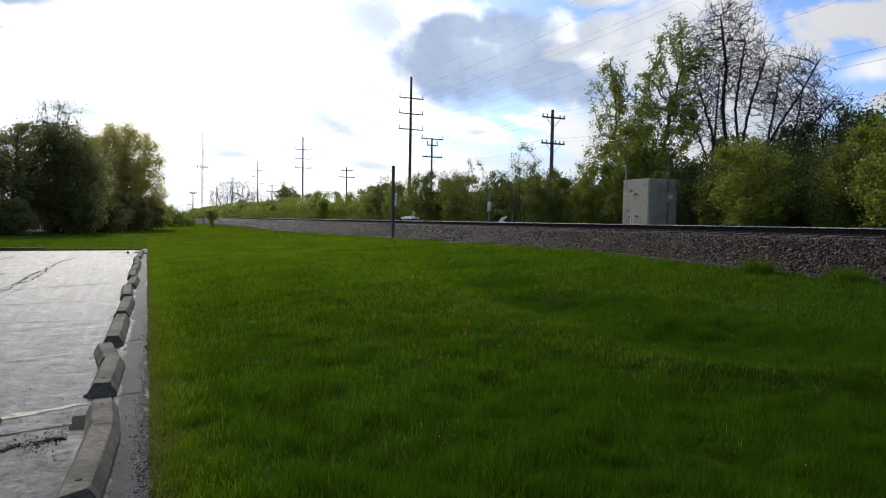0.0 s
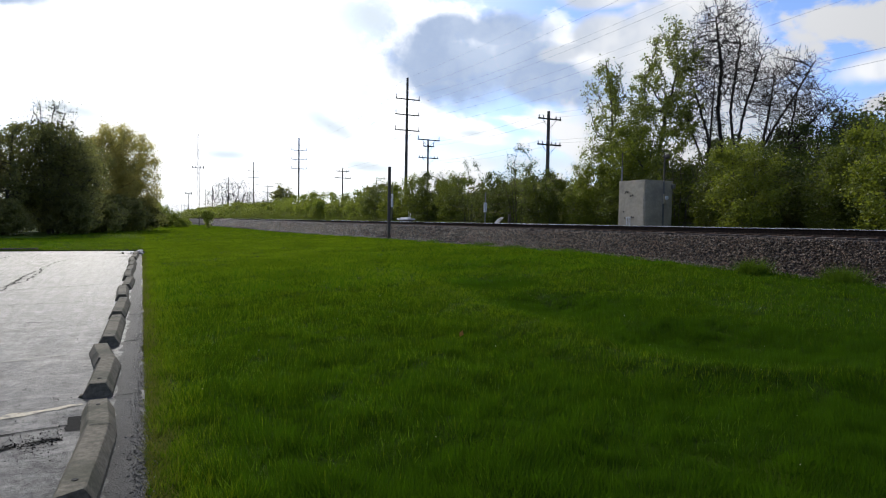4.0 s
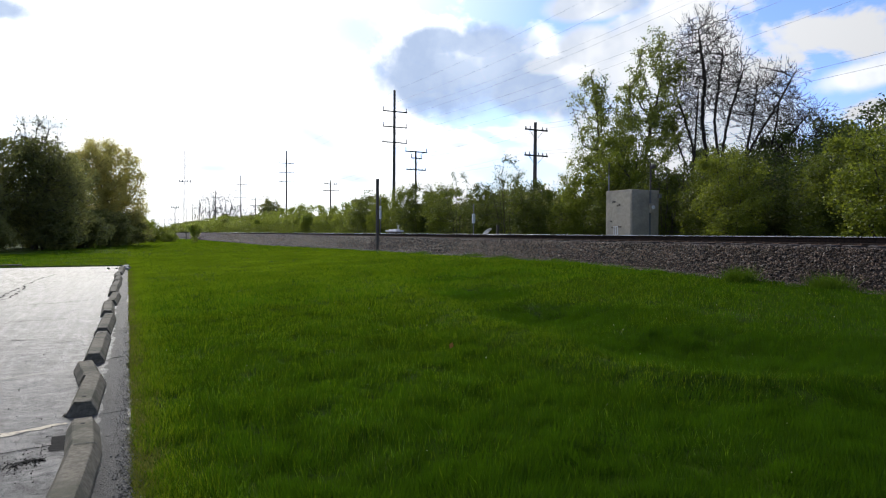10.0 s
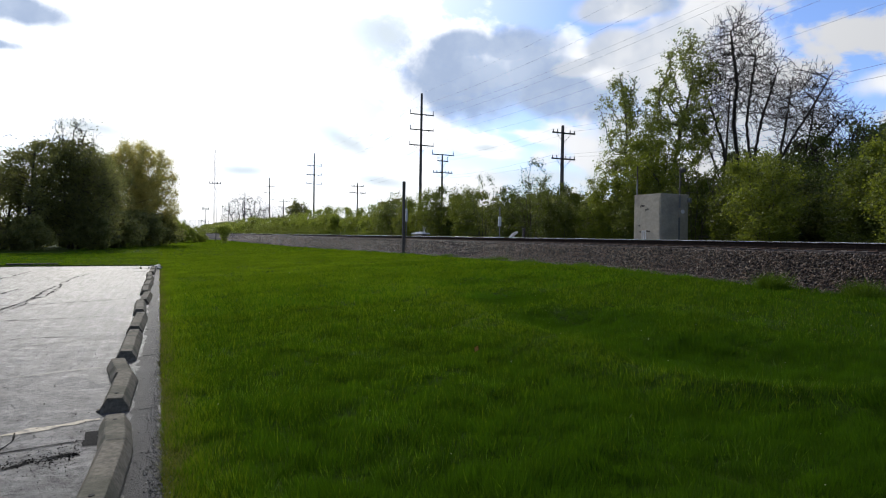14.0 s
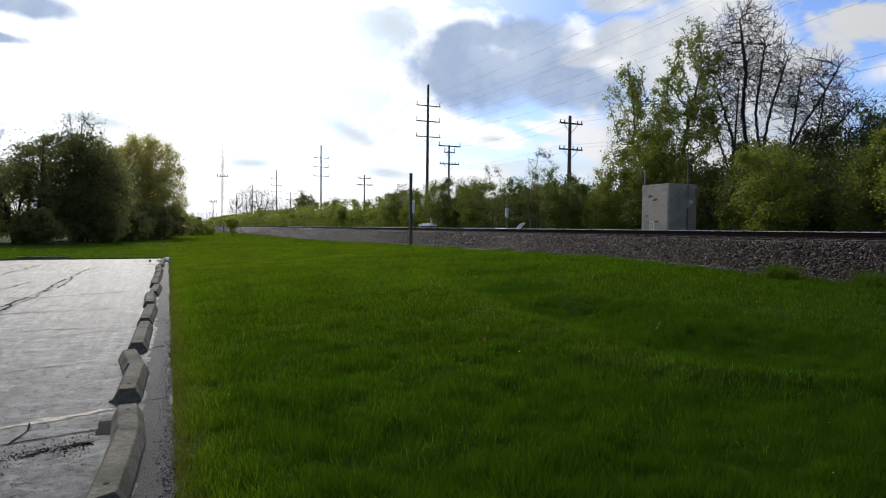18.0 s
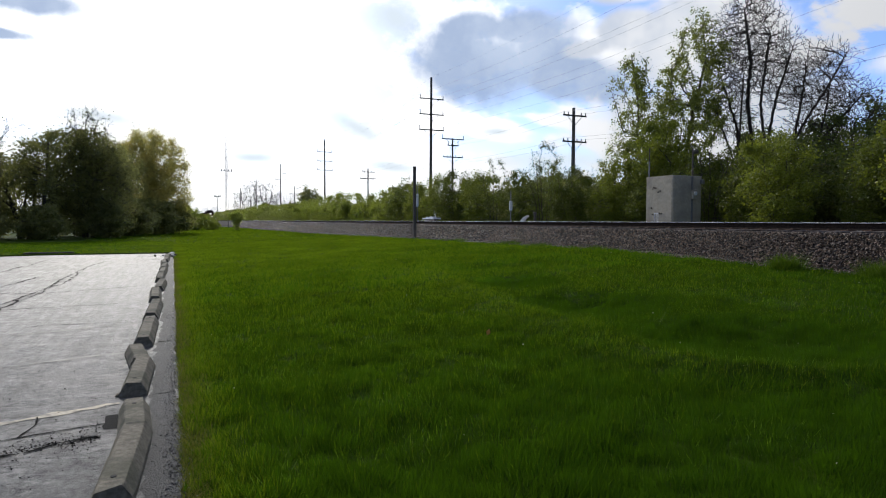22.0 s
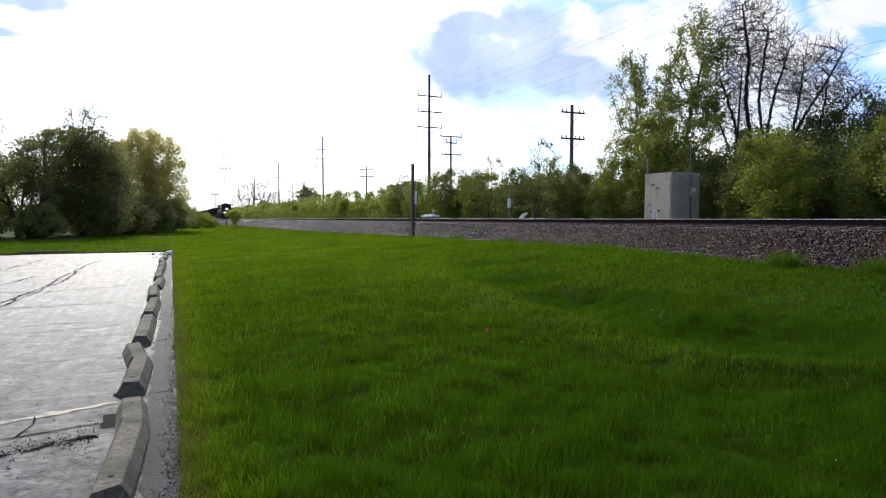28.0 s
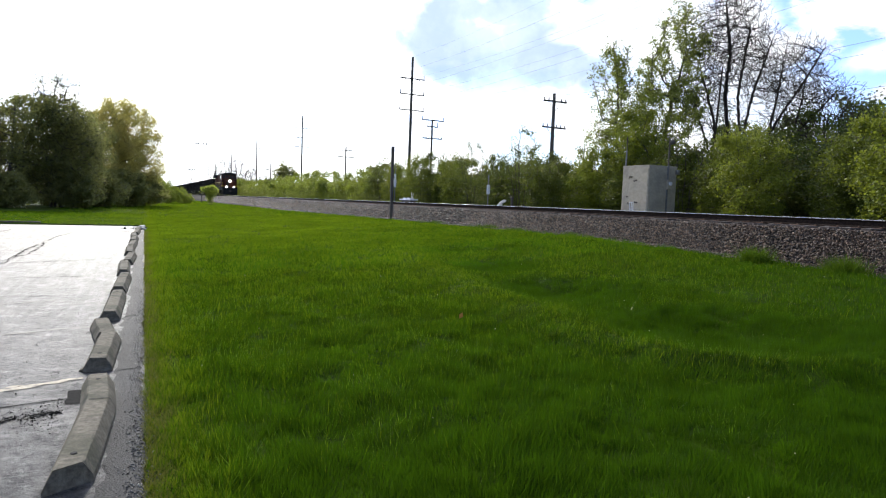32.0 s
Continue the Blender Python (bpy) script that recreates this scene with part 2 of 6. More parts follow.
# lighter copies from y = 12: backlit far lawn put into the colour
M_GRASS_FAR_LIT = leafy("lit_lawn_sward", (0.01228, 0.03478, 0.001432), (0.04706, 0.1146, 0.004092), (0.09207, 0.2097, 0.006138), 0.40, 0.6, 0.05, 1.1, single=0.2)
M_GRASS_DRY_FAR_LIT = leafy("ripe_lit_lawn_sward", (0.05064, 0.09207, 0.003683), (0.1289, 0.1979, 0.008286), (0.2578, 0.3775, 0.01289), 0.42, 0.6, 0.05, 0.5, single=0.2)
# blade colour bright enough to stand in for highlights on the grass
M_GLINT_STALK = leafy("highlight_blade", (0.10, 0.19, 0.010), (0.18, 0.30, 0.02), (0.24, 0.40, 0.02), 0.4, 0.35, 0.4)
M_WEED = leafy("weed_leaf", (0.0315, 0.0675, 0.0045), (0.0675, 0.1215, 0.009), (0.117, 0.198, 0.0108), 0.4, 0.5, 0.1)
M_DRY = leafy("dry_grass", (0.085, 0.088, 0.016), (0.20, 0.20, 0.045), (0.26, 0.26, 0.05), 0.35, 0.7, 0.1)


def paving():
    """Worn asphalt: aggregate speckle, blotches, wheel-worn streaks and fine pits; damp and fairly smooth."""
    m = bpy.data.materials.new("worn_pavement")
    m.use_nodes = True
    tree = m.node_tree
    bsdf = tree.nodes["Principled BSDF"]
    at = tree.nodes.new("ShaderNodeTexCoord").outputs["Object"]

    def noise_at(scale, detail=5.0, rough=0.6, stretch=None):
        n = node(tree, "ShaderNodeTexNoise", Scale=scale, Detail=detail, Roughness=rough)
        vec = at
        if stretch:
            mapping = tree.nodes.new("ShaderNodeMapping")
            mapping.inputs["Scale"].default_value = stretch
            mapping.inputs["Rotation"].default_value = (0, 0, 0.22)
            tree.links.new(at, mapping.inputs["Vector"])
            vec = mapping.outputs[0]
        tree.links.new(vec, n.inputs["Vector"])
        return n.outputs["Fac"]

    speckle = noise_at(95.0, 4.0, 0.75)
    blotch = noise_at(1.3, 6.0, 0.65)
    streak = noise_at(1.0, 5.0, 0.6, (9.0, 0.7, 1.0))
    colour = mix_node(tree, ramp_node(tree, speckle, 0.38, 0.62), (0.010, 0.010, 0.011), (0.130, 0.127, 0.121))
    colour = mix_node(tree, ramp_node(tree, blotch, 0.44, 0.62, 0.0, 0.65), colour, (0.018, 0.018, 0.020))
    colour = mix_node(tree, ramp_node(tree, streak, 0.50, 0.66, 0.0, 0.55), colour, (0.105, 0.102, 0.097))
    mottle = noise_at(16.0, 6.0, 0.7)
    colour = mix_node(tree, ramp_node(tree, mottle, 0.54, 0.70, 0.0, 0.75), colour, (0.150, 0.146, 0.138))
    colour = mix_node(tree, ramp_node(tree, mottle, 0.44, 0.32, 0.0, 0.85), colour, (0.010, 0.010, 0.011))
    scuff = noise_at(3.2, 7.0, 0.68, (1.0, 1.8, 1.0))
    colour = mix_node(tree, ramp_node(tree, scuff, 0.53, 0.66, 0.0, 0.6), colour, (0.150, 0.147, 0.140))
    tree.links.new(colour, bsdf.inputs["Base Color"])
    wet = math_node(tree, "ADD", ramp_node(tree, blotch, 0.35, 0.65, 0.44, 0.36), ramp_node(tree, streak, 0.4, 0.7, -0.05, 0.09))
    tree.links.new(wet, bsdf.inputs["Roughness"])
    tree.links.new(math_node(tree, "MULTIPLY", ramp_node(tree, mottle, 0.36, 0.58, 0.35, 1.25), ramp_node(tree, scuff, 0.38, 0.62, 0.10, 0.25)), bsdf.inputs["Specular IOR Level"])
    height = math_node(tree, "ADD", math_node(tree, "MULTIPLY", speckle, 0.6), math_node(tree, "MULTIPLY", mottle, 1.3))
    b = node(tree, "ShaderNodeBump", Strength=0.75, Distance=0.013)
    tree.links.new(height, b.inputs["Height"])
    tree.links.new(b.outputs[0], bsdf.inputs["Normal"])
    return m


M_LOT = paving()
M_CRACK = surface("crack_tar", (0.006, 0.006, 0.006), (0.020, 0.019, 0.018), 30.0, 0.9, specular=0.03)
M_PATCH = surface("tar_patch", (0.010, 0.010, 0.010), (0.032, 0.031, 0.030), 60.0, 0.8, specular=0.04, bump=0.5)
M_VERGE = surface("rough_asphalt_edge", (0.012, 0.012, 0.012), (0.085, 0.083, 0.08), 60.0, 0.6, specular=0.12, bump=0.8, bump_scale=80, stain=(0.06, 0.059, 0.056), stain_scale=4.0, stain_amount=0.6)
M_GRIT = surface("grey_grit", (0.08, 0.077, 0.072), (0.27, 0.26, 0.235), 20.0, 0.85, island=0.8, specular=0.15)
M_PAINT = surface("worn_line_paint", (0.30, 0.255, 0.18), (0.60, 0.53, 0.40), 40.0, 0.6, stain=(0.12, 0.118, 0.11), stain_scale=9.0, stain_amount=0.9, specular=0.1)
M_FAINT = surface("faded_line_paint", (0.09, 0.088, 0.08), (0.20, 0.195, 0.175), 30.0, 0.45, stain=(0.10, 0.10, 0.098), stain_scale=5.0, stain_amount=0.95, specular=0.1)
M_STOP = surface("weathered_concrete", (0.100, 0.088, 0.066), (0.205, 0.182, 0.140), 28.0, 0.85, 0.06, bump=0.35, bump_scale=90,
                 stain=(0.062, 0.064, 0.042), stain_scale=4.0, stain_amount=0.75, per_object=0.12, specular=0.15)
M_HOLE = surface("dark_hole", (0.02, 0.018, 0.015), (0.05, 0.045, 0.04), 40.0, 0.95)
M_BED = surface("ballast_bed", (0.012, 0.010, 0.010), (0.045, 0.038, 0.036), 26.0, 0.9, 0.05, bump=0.9, bump_scale=24, specular=0.1)
M_STONE = surface("ballast_stone", (0.012, 0.0082, 0.0058), (0.103, 0.067, 0.045), 12.0, 0.38, 0.1, island=1.0, per_object=0.7, specular=0.24)
M_RAIL = surface("rusty_rail_steel", (0.012, 0.009, 0.008), (0.035, 0.025, 0.020), 20.0, 0.8, 0.1, bump=0.1, specular=0.05)
M_SHINE = surface("polished_rail_head", (0.55, 0.55, 0.56), (0.7, 0.7, 0.7), 30.0, 0.22, 0.06, metal=1.0, stretch=(1, 0.05, 1))
M_TIE = surface("creosoted_tie", (0.035, 0.026, 0.021), (0.13, 0.105, 0.088), 18.0, 0.9, 0.05, bump=0.4, per_object=0.4, stretch=(0.3, 1, 1))
M_PLATE = surface("rusty_plate", (0.10, 0.055, 0.035), (0.20, 0.12, 0.08), 30.0, 0.8)
M_POLE = surface("weathered_pole_wood", (0.055, 0.050, 0.045), (0.150, 0.135, 0.118), 6.0, 0.9, 0.05, bump=0.4, bump_scale=30, stretch=(3, 3, 0.25), per_object=0.15)
M_ARM = surface("crossarm_wood", (0.03, 0.026, 0.022), (0.08, 0.068, 0.058), 8.0, 0.85)
M_GLASSY = surface("grey_insulator", (0.10, 0.10, 0.11), (0.2, 0.2, 0.22), 20.0, 0.3)
M_WIRE = surface("dull_wire", (0.42, 0.42, 0.43), (0.55, 0.55, 0.56), 10.0, 0.6, metal=0.2)
M_CABINET = surface("dull_aluminium", (0.42, 0.368, 0.28), (0.52, 0.462, 0.355), 5.0, 0.6, 0.08, metal=0.1, specular=0.2,
                    stain=(0.17, 0.165, 0.15), stain_scale=1.2, stain_amount=0.5)
M_STEEL = surface("galvanised_steel", (0.16, 0.16, 0.16), (0.28, 0.28, 0.28), 25.0, 0.5, metal=0.6)
M_DARKSTEEL = surface("brown_steel_post", (0.060, 0.053, 0.045), (0.14, 0.12, 0.10), 18.0, 0.75, metal=0.2)
M_WHITE = surface("white_plastic", (0.70, 0.71, 0.71), (0.82, 0.82, 0.81), 12.0, 0.5)
M_SHEET = leafy("thin_white_plastic", (0.75, 0.75, 0.75), (0.85, 0.85, 0.85), (0.85, 0.85, 0.85), 0.6, 0.4, 0.3)
M_BARK = surface("grey_brown_bark", (0.035, 0.030, 0.025), (0.10, 0.085, 0.070), 14.0, 0.95, 0.03, bump=0.6, bump_scale=30, stretch=(2, 2, 0.5))
M_DEADBARK = surface("dark_bark", (0.020, 0.018, 0.017), (0.058, 0.051, 0.046), 14.0, 0.95, 0.03, bump=0.5, bump_scale=30, stretch=(2, 2, 0.5), specular=0.2)
M_LEAF_HEDGE = leafy("hedge_leaf", (0.02145, 0.033, 0.005775), (0.08663, 0.1139, 0.01485), (0.2228, 0.2722, 0.0297), 0.36)
M_LEAF_DEEP = leafy("deep_green_leaf", (0.02112, 0.0384, 0.00768), (0.072, 0.1008, 0.01728), (0.144, 0.192, 0.0288), 0.35)
M_LEAF_LIME = leafy("young_leaf", (0.04248, 0.0623, 0.007552), (0.1605, 0.1982, 0.02077), (0.3965, 0.4626, 0.0472), 0.38)
# brighter leaf for the far hedge: its sunlit sides put into the colour
M_LEAF_SUNLIT = leafy("sunlit_hedge_leaf", (0.060, 0.085, 0.010), (0.190, 0.240, 0.028), (0.46, 0.54, 0.065), 0.42)
M_LEAF_BRIGHT = leafy("yellow_leaf", (0.13, 0.17, 0.03), (0.26, 0.32, 0.05), (0.55, 0.62, 0.10), 0.5)
M_LEAF_TALL = leafy("pale_new_leaf", (0.036, 0.052, 0.010), (0.175, 0.212, 0.045), (0.46, 0.53, 0.10), 0.42)
M_LEAF_DARK = leafy("shaded_leaf", (0.07624, 0.0897, 0.03409), (0.1704, 0.1839, 0.06458), (0.3588, 0.3678, 0.1076), 0.52)
M_LEAF_OLIVE = leafy("olive_leaf", (0.1713, 0.1713, 0.0657), (0.457, 0.4214, 0.1642), (0.9141, 0.8141, 0.2571), 0.52)
M_LEAF_BUD = leafy("brown_bud", (0.05, 0.045, 0.022), (0.09, 0.08, 0.036), (0.10, 0.085, 0.04), 0.3)
M_CAR = surface("black_car_steel", (0.012, 0.012, 0.013), (0.035, 0.033, 0.032), 4.0, 0.6, 0.1, stain=(0.05, 0.04, 0.035), stain_scale=0.5, specular=0.03)
M_COAL = surface("coal", (0.008, 0.008, 0.008), (0.03, 0.03, 0.03), 14.0, 0.6, bump=0.9, bump_scale=9)
M_ORANGE = surface("faded_orange_paint", (0.050, 0.020, 0.014), (0.085, 0.034, 0.022), 5.0, 0.8, stain=(0.03, 0.018, 0.014), stain_scale=0.8, specular=0.04)
M_LOCODARK = surface("dark_green_paint", (0.018, 0.020, 0.018), (0.040, 0.042, 0.038), 5.0, 0.8, specular=0.04)
M_YELLOW = surface("yellow_stripe_paint", (0.55, 0.36, 0.04), (0.65, 0.45, 0.06), 8.0, 0.5)
M_PANE = surface("dark_cab_glass", (0.010, 0.012, 0.014), (0.02, 0.022, 0.025), 3.0, 0.08, 0.02)
M_WHEEL = surface("wheel_steel", (0.05, 0.04, 0.035), (0.12, 0.10, 0.085), 12.0, 0.5, metal=0.7)
M_LAMP = glowing("lit_headlight", (1.0, 0.93, 0.80), 7.0)
M_TOWER = surface("faint_mast_steel", (0.12, 0.12, 0.125), (0.19, 0.19, 0.195), 10.0, 0.6)
M_RUST = surface("dead_leaf", (0.40, 0.17, 0.03), (0.60, 0.28, 0.05), 60.0, 0.7)
M_PETAL = surface("pale_petal", (0.45, 0.40, 0.22), (0.70, 0.66, 0.50), 20.0, 0.7)
M_ROOF = surface("grey_roofing", (0.16, 0.16, 0.165), (0.24, 0.24, 0.245), 3.0, 0.8)
M_WALLFAR = surface("pale_wall_sheet", (0.32, 0.31, 0.29), (0.42, 0.41, 0.38), 2.0, 0.8)


# ---- mesh helpers ----
def link_mesh(name, me, material, parent=None, label=""):
    ob = new(name, me)
    if material:
        me.materials.append(material)
    if parent:
        ob.parent = parent
    if label:
        ob["label"] = label
    return ob


def part(name, bm, material, parent=None, label="", smooth=False):
    """Links a bmesh as one mesh object under a thing or a part."""
    me = bpy.data.meshes.new(name)
    if smooth:
        for f in bm.faces:
            f.smooth = True
    bm.to_mesh(me)
    bm.free()
    return link_mesh(name, me, material, parent, label)


def fast_mesh(name, verts, faces, smooth=False):
    """A mesh from arrays; every face has the same number of corners."""
    me = bpy.data.meshes.new(name)
    verts, faces = np.asarray(verts, np.float32), np.asarray(faces, np.int32)
    n, k = faces.shape
    me.vertices.add(len(verts))
    me.vertices.foreach_set("co", verts.ravel())
    me.loops.add(n * k)
    me.loops.foreach_set("vertex_index", faces.ravel())
    me.polygons.add(n)
    me.polygons.foreach_set("loop_start", np.arange(0, n * k, k, dtype=np.int32))
    me.polygons.foreach_set("loop_total", np.full(n, k, np.int32))
    if smooth:
        me.polygons.foreach_set("use_smooth", np.ones(n, bool))
    me.update(calc_edges=True)
    return me


def box(bm, size, at=(0, 0, 0), bevel=0.0, turn=None):
    before = set(bm.verts)
    made = bmesh.ops.create_cube(bm, size=1.0)["verts"]
    bmesh.ops.scale(bm, vec=size, verts=made)
    if bevel:
        edges = list({e for v in made for e in v.link_edges})
        bmesh.ops.bevel(bm, geom=edges, offset=bevel, segments=2, affect="EDGES", profile=0.5)
        made = [v for v in bm.verts if v not in before]
    if turn is not None:
        bmesh.ops.rotate(bm, matrix=turn, verts=made)
    bmesh.ops.translate(bm, vec=at, verts=made)
    return bm


def boxes(*specs):
    """A bmesh of one or more bevelled boxes, each (size, place, bevel)."""
    bm = bmesh.new()
    for spec in specs:
        box(bm, *spec)
    return bm


def rod(bm, p0, p1, r0, r1=None, sides=10):
    """A tapered round bar from p0 to p1."""
    p0, p1 = Vector(p0), Vector(p1)
    made = bmesh.ops.create_cone(bm, cap_ends=True, segments=sides, radius1=r0, radius2=r0 if r1 is None else r1, depth=(p1 - p0).length)["verts"]
    m = Matrix.Translation((p0 + p1) / 2) @ (p1 - p0).to_track_quat("Z", "Y").to_matrix().to_4x4()
    bmesh.ops.transform(bm, matrix=m, verts=made)
    return bm


def rods(*specs):
    bm = bmesh.new()
    for spec in specs:
        rod(bm, *spec)
    return bm


def extruded(profile, axis, start, end):
    """A bmesh prism: the profile, a list of (a, b), pulled along an axis ("x" or "y")."""
    bm = bmesh.new()
    ends = []
    for s in (start, end):
        ends.append([bm.verts.new((s, a, b) if axis == "x" else (a, s, b)) for a, b in profile])
    n = len(profile)
    bm.faces.new(ends[0])
    bm.faces.new(list(reversed(ends[1])))
    for i in range(n):
        bm.faces.new((ends[0][i], ends[1][i], ends[1][(i + 1) % n], ends[0][(i + 1) % n]))
    bmesh.ops.recalc_face_normals(bm, faces=bm.faces)
    return bm


def thing(name, label, category, group="", at=None):
    ob = new(name)
    if at is not None:
        ob.matrix_basis = at
    return tagged(ob, label, category, group)


# ---- ground, car park, railway bed ----
RAIL_TOP, TRACK_X, GAUGE = 1.542, 16.0, 1.435
TIE_TOP = RAIL_TOP - 0.206
TOE_Y = [-3000, 0, 8, 16, 34, 60, 120, 300, 3000]
TOE_Z = [0.35, 0.40, 0.45, 0.62, 0.50, 0.27, 0.04, -0.1, -0.1]


def wobble(x, y, seed=0.0):
    """Soft bumps of about -1 to 1, a metre or two across."""
    return (np.sin(1.9 * x + 0.7 * y + seed) + np.sin(0.8 * x - 1.7 * y + 2.1 + seed) + np.sin(3.1 * x + 2.3 * y + 4.0) * 0.5
            + np.sin(2.9 * y - 1.3 * x + 1.0 + seed) * 0.6) / 3.1


def crest_line(y):
    """Where the low ridge through the lawn runs."""
    return np.interp(y, [2.5, 3.5, 4.0, 4.6, 7.2, 10.0, 20.0], [6.2, 5.2, 4.7, 4.45, 4.55, 4.95, 7.0])


def ground_height(x, y):
    x, y = np.asarray(x, float), np.asarray(y, float)
    toe = np.interp(y, TOE_Y, TOE_Z)
    s = np.clip((x - 0.05) / 12.8, 0, 1)
    z = toe * (0.75 * s + 0.25 * s * s * (3 - 2 * s))
    on_lawn = np.clip((x - 0.1) / 1.2, 0, 1) * np.clip((14 - x) / 2, 0, 1)
    z = z + on_lawn * (0.038 * wobble(x, y) + 0.020 * wobble(2.3 * x + 1.0, 2.6 * y, 3.0))
    z = z + on_lawn * np.clip((16 - y) / 6, 0, 1) * 0.022 * wobble(5.1 * x + 0.6 * y, 4.6 * y, 1.3)
    mid = crest_line(y)
    fade = np.clip((y - 1) / 2, 0, 1) * np.clip((20 - y) / 8, 0, 1)
    z = z + fade * on_lawn * (0.13 * np.exp(-((x - mid) / 0.40) ** 2) - 0.20 * np.exp(-((x - mid - 1.5) / 0.8) ** 2) * (0.55 + 0.45 * np.cos((y - 5.0) * 1.9)))
    z = np.where(x > 12.85, toe + (0.86 - toe) * np.clip((x - 12.85) / 6.0, 0, 1), z)
    z = np.where((x < 0.02) & (y < 31.6), -0.07, z)
    z = np.where((x < 0.02) & (y >= 31.6), 0.05, z)
    return z


def grid_sheet(name, xs, ys, height, material, kind="structure", label=""):
    gx, gy = np.meshgrid(xs, ys)
    verts = np.stack([gx, gy, height(gx, gy)], -1).reshape(-1, 3)
    nx, ny = len(xs), len(ys)
    i = (np.arange(ny - 1)[:, None] * nx + np.arange(nx - 1)).ravel()
    ob = link_mesh(name, fast_mesh(name, verts, np.stack([i, i + 1, i + nx + 1, i + nx], 1), True), material)
    return tagged(ob, label, "", "", kind)


xs = np.concatenate([[-3000, -900, -300, -120, -60, -40, -25, -15, -10, -6, -3, -1.2, 0.0, 0.035], np.arange(0.15, 13.4, 0.15),
                     np.arange(13.5, 20, 0.5), [21, 23, 26, 30, 40, 60, 120, 300, 900, 3000]])
ys = np.concatenate([[-3000, -900, -300, -100, -40, -20, -10, -5, -2], np.concatenate([np.arange(0, 16, 0.15), np.arange(16, 31.5, 0.3)]), [31.55, 31.62], np.arange(32, 60, 0.8),
                     np.arange(60, 130, 4), [140, 170, 200, 260, 400, 900, 3000]])
tagged(grid_sheet("ground", xs, ys, ground_height, M_SOIL), "bright green spring turf over uneven soil", "ground")


def make_lot():
    """The worn car park: a slab with a ragged edge along the lawn, painted lines, joints and cracks."""
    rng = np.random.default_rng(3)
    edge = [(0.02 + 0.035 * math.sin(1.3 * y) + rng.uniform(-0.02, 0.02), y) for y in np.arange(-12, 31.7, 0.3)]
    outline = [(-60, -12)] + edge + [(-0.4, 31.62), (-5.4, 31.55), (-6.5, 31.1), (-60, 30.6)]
    bm = bmesh.new()
    top = [bm.verts.new((x, y, 0.0)) for x, y in outline]
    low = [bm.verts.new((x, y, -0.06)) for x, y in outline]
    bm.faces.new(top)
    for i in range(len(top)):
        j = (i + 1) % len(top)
        bm.faces.new((top[i], low[i], low[j], top[j]))
    bmesh.ops.recalc_face_normals(bm, faces=bm.faces)
    bmesh.ops.triangulate(bm, faces=bm.faces)
    lot = tagged(part("pavement", bm, M_LOT), "worn grey car park paving, damp and shining towards the light", "pavement", kind="structure")

    def strip(name, points, width, material, z, ragged=0.3, label=""):
        """A thin flat band along a jagged line."""
        pts = []
        for (x0, y0), (x1, y1) in zip(points, points[1:]):
            n = max(2, int(math.hypot(x1 - x0, y1 - y0) / 0.09))
            for k in range(n):
                pts.append((x0 + (x1 - x0) * k / n, y0 + (y1 - y0) * k / n))
        pts.append(points[-1])
        bm = bmesh.new()
        rows, drift = [], 0.0
        for i, (x, y) in enumerate(pts):
            a, b = pts[max(i - 1, 0)], pts[min(i + 1, len(pts) - 1)]
            d = Vector((b[0] - a[0], b[1] - a[1])).normalized()
            w = width * (1 + ragged * rng.uniform(-1, 1)) / 2
            drift = 0.8 * drift + ragged * width * rng.uniform(-0.5, 0.5)
            c = Vector((x, y)) + Vector((-d.y, d.x)) * drift
            rows.append([bm.verts.new((c.x - d.y * w * s, c.y + d.x * w * s, z)) for s in (1, -1)])
        for r0, r1 in zip(rows, rows[1:]):
            bm.faces.new((r0[0], r0[1], r1[1], r1[0]))
        bmesh.ops.recalc_face_normals(bm, faces=bm.faces)
        for f in bm.faces:
            if f.normal.z < 0:
                f.normal_flip()
        return part(name, bm, material, lot, label)

    for y in (5.83, 8.10, 10.3):                       # stall lines, at a slant to the row of stops
        strip("painted_line", [(-0.44, y), (-1.35, y - 0.26), (-5.2, y - 1.38)], 0.085 if y < 7 else 0.055, M_PAINT if y < 7 else M_FAINT, 0.004, 0.6)
    strip("joint", [(-0.5, 5.28), (-3.0, 4.78), (-14, 3.3)], 0.014, M_CRACK, 0.005, 0.8)      # slab joints
    strip("joint", [(-0.95, 12.9), (-1.66, 12.77), (-2.4, 12.75), (-3.0, 12.5), (-14, 11.0)], 0.03, M_CRACK, 0.005, 0.9)
    strip("joint", [(-0.7, 16.2), (-1.66, 15.66), (-2.5, 15.3), (-3.4, 15.6), (-14, 14.8)], 0.028, M_CRACK, 0.005, 1.0)
    strip("joint", [(-0.73, 10.62), (-1.38, 10.57), (-1.75, 10.63), (-2.3, 10.3), (-6.0, 9.6)], 0.016, M_CRACK, 0.005, 1.2)
    strip("joint", [(-0.6, 20.6), (-2.2, 20.2)], 0.03, M_CRACK, 0.005, 1.0)
    strip("crack", [(-0.55, 4.98), (-0.75, 4.93), (-0.95, 4.80), (-1.25, 4.78), (-2.0, 4.5)], 0.02, M_CRACK, 0.006, 1.2)
    strip("crack", [(-1.05, 5.14), (-0.98, 5.45), (-1.0, 5.66)], 0.012, M_CRACK, 0.006, 0.8)
    strip("crack", [(-3.1, 10.9), (-2.8, 12.9), (-2.65, 14.3), (-2.63, 16.3), (-2.68, 18.8), (-2.58, 21.6), (-2.58, 23.4), (-2.34, 26.4)], 0.035, M_CRACK, 0.005, 1.6)
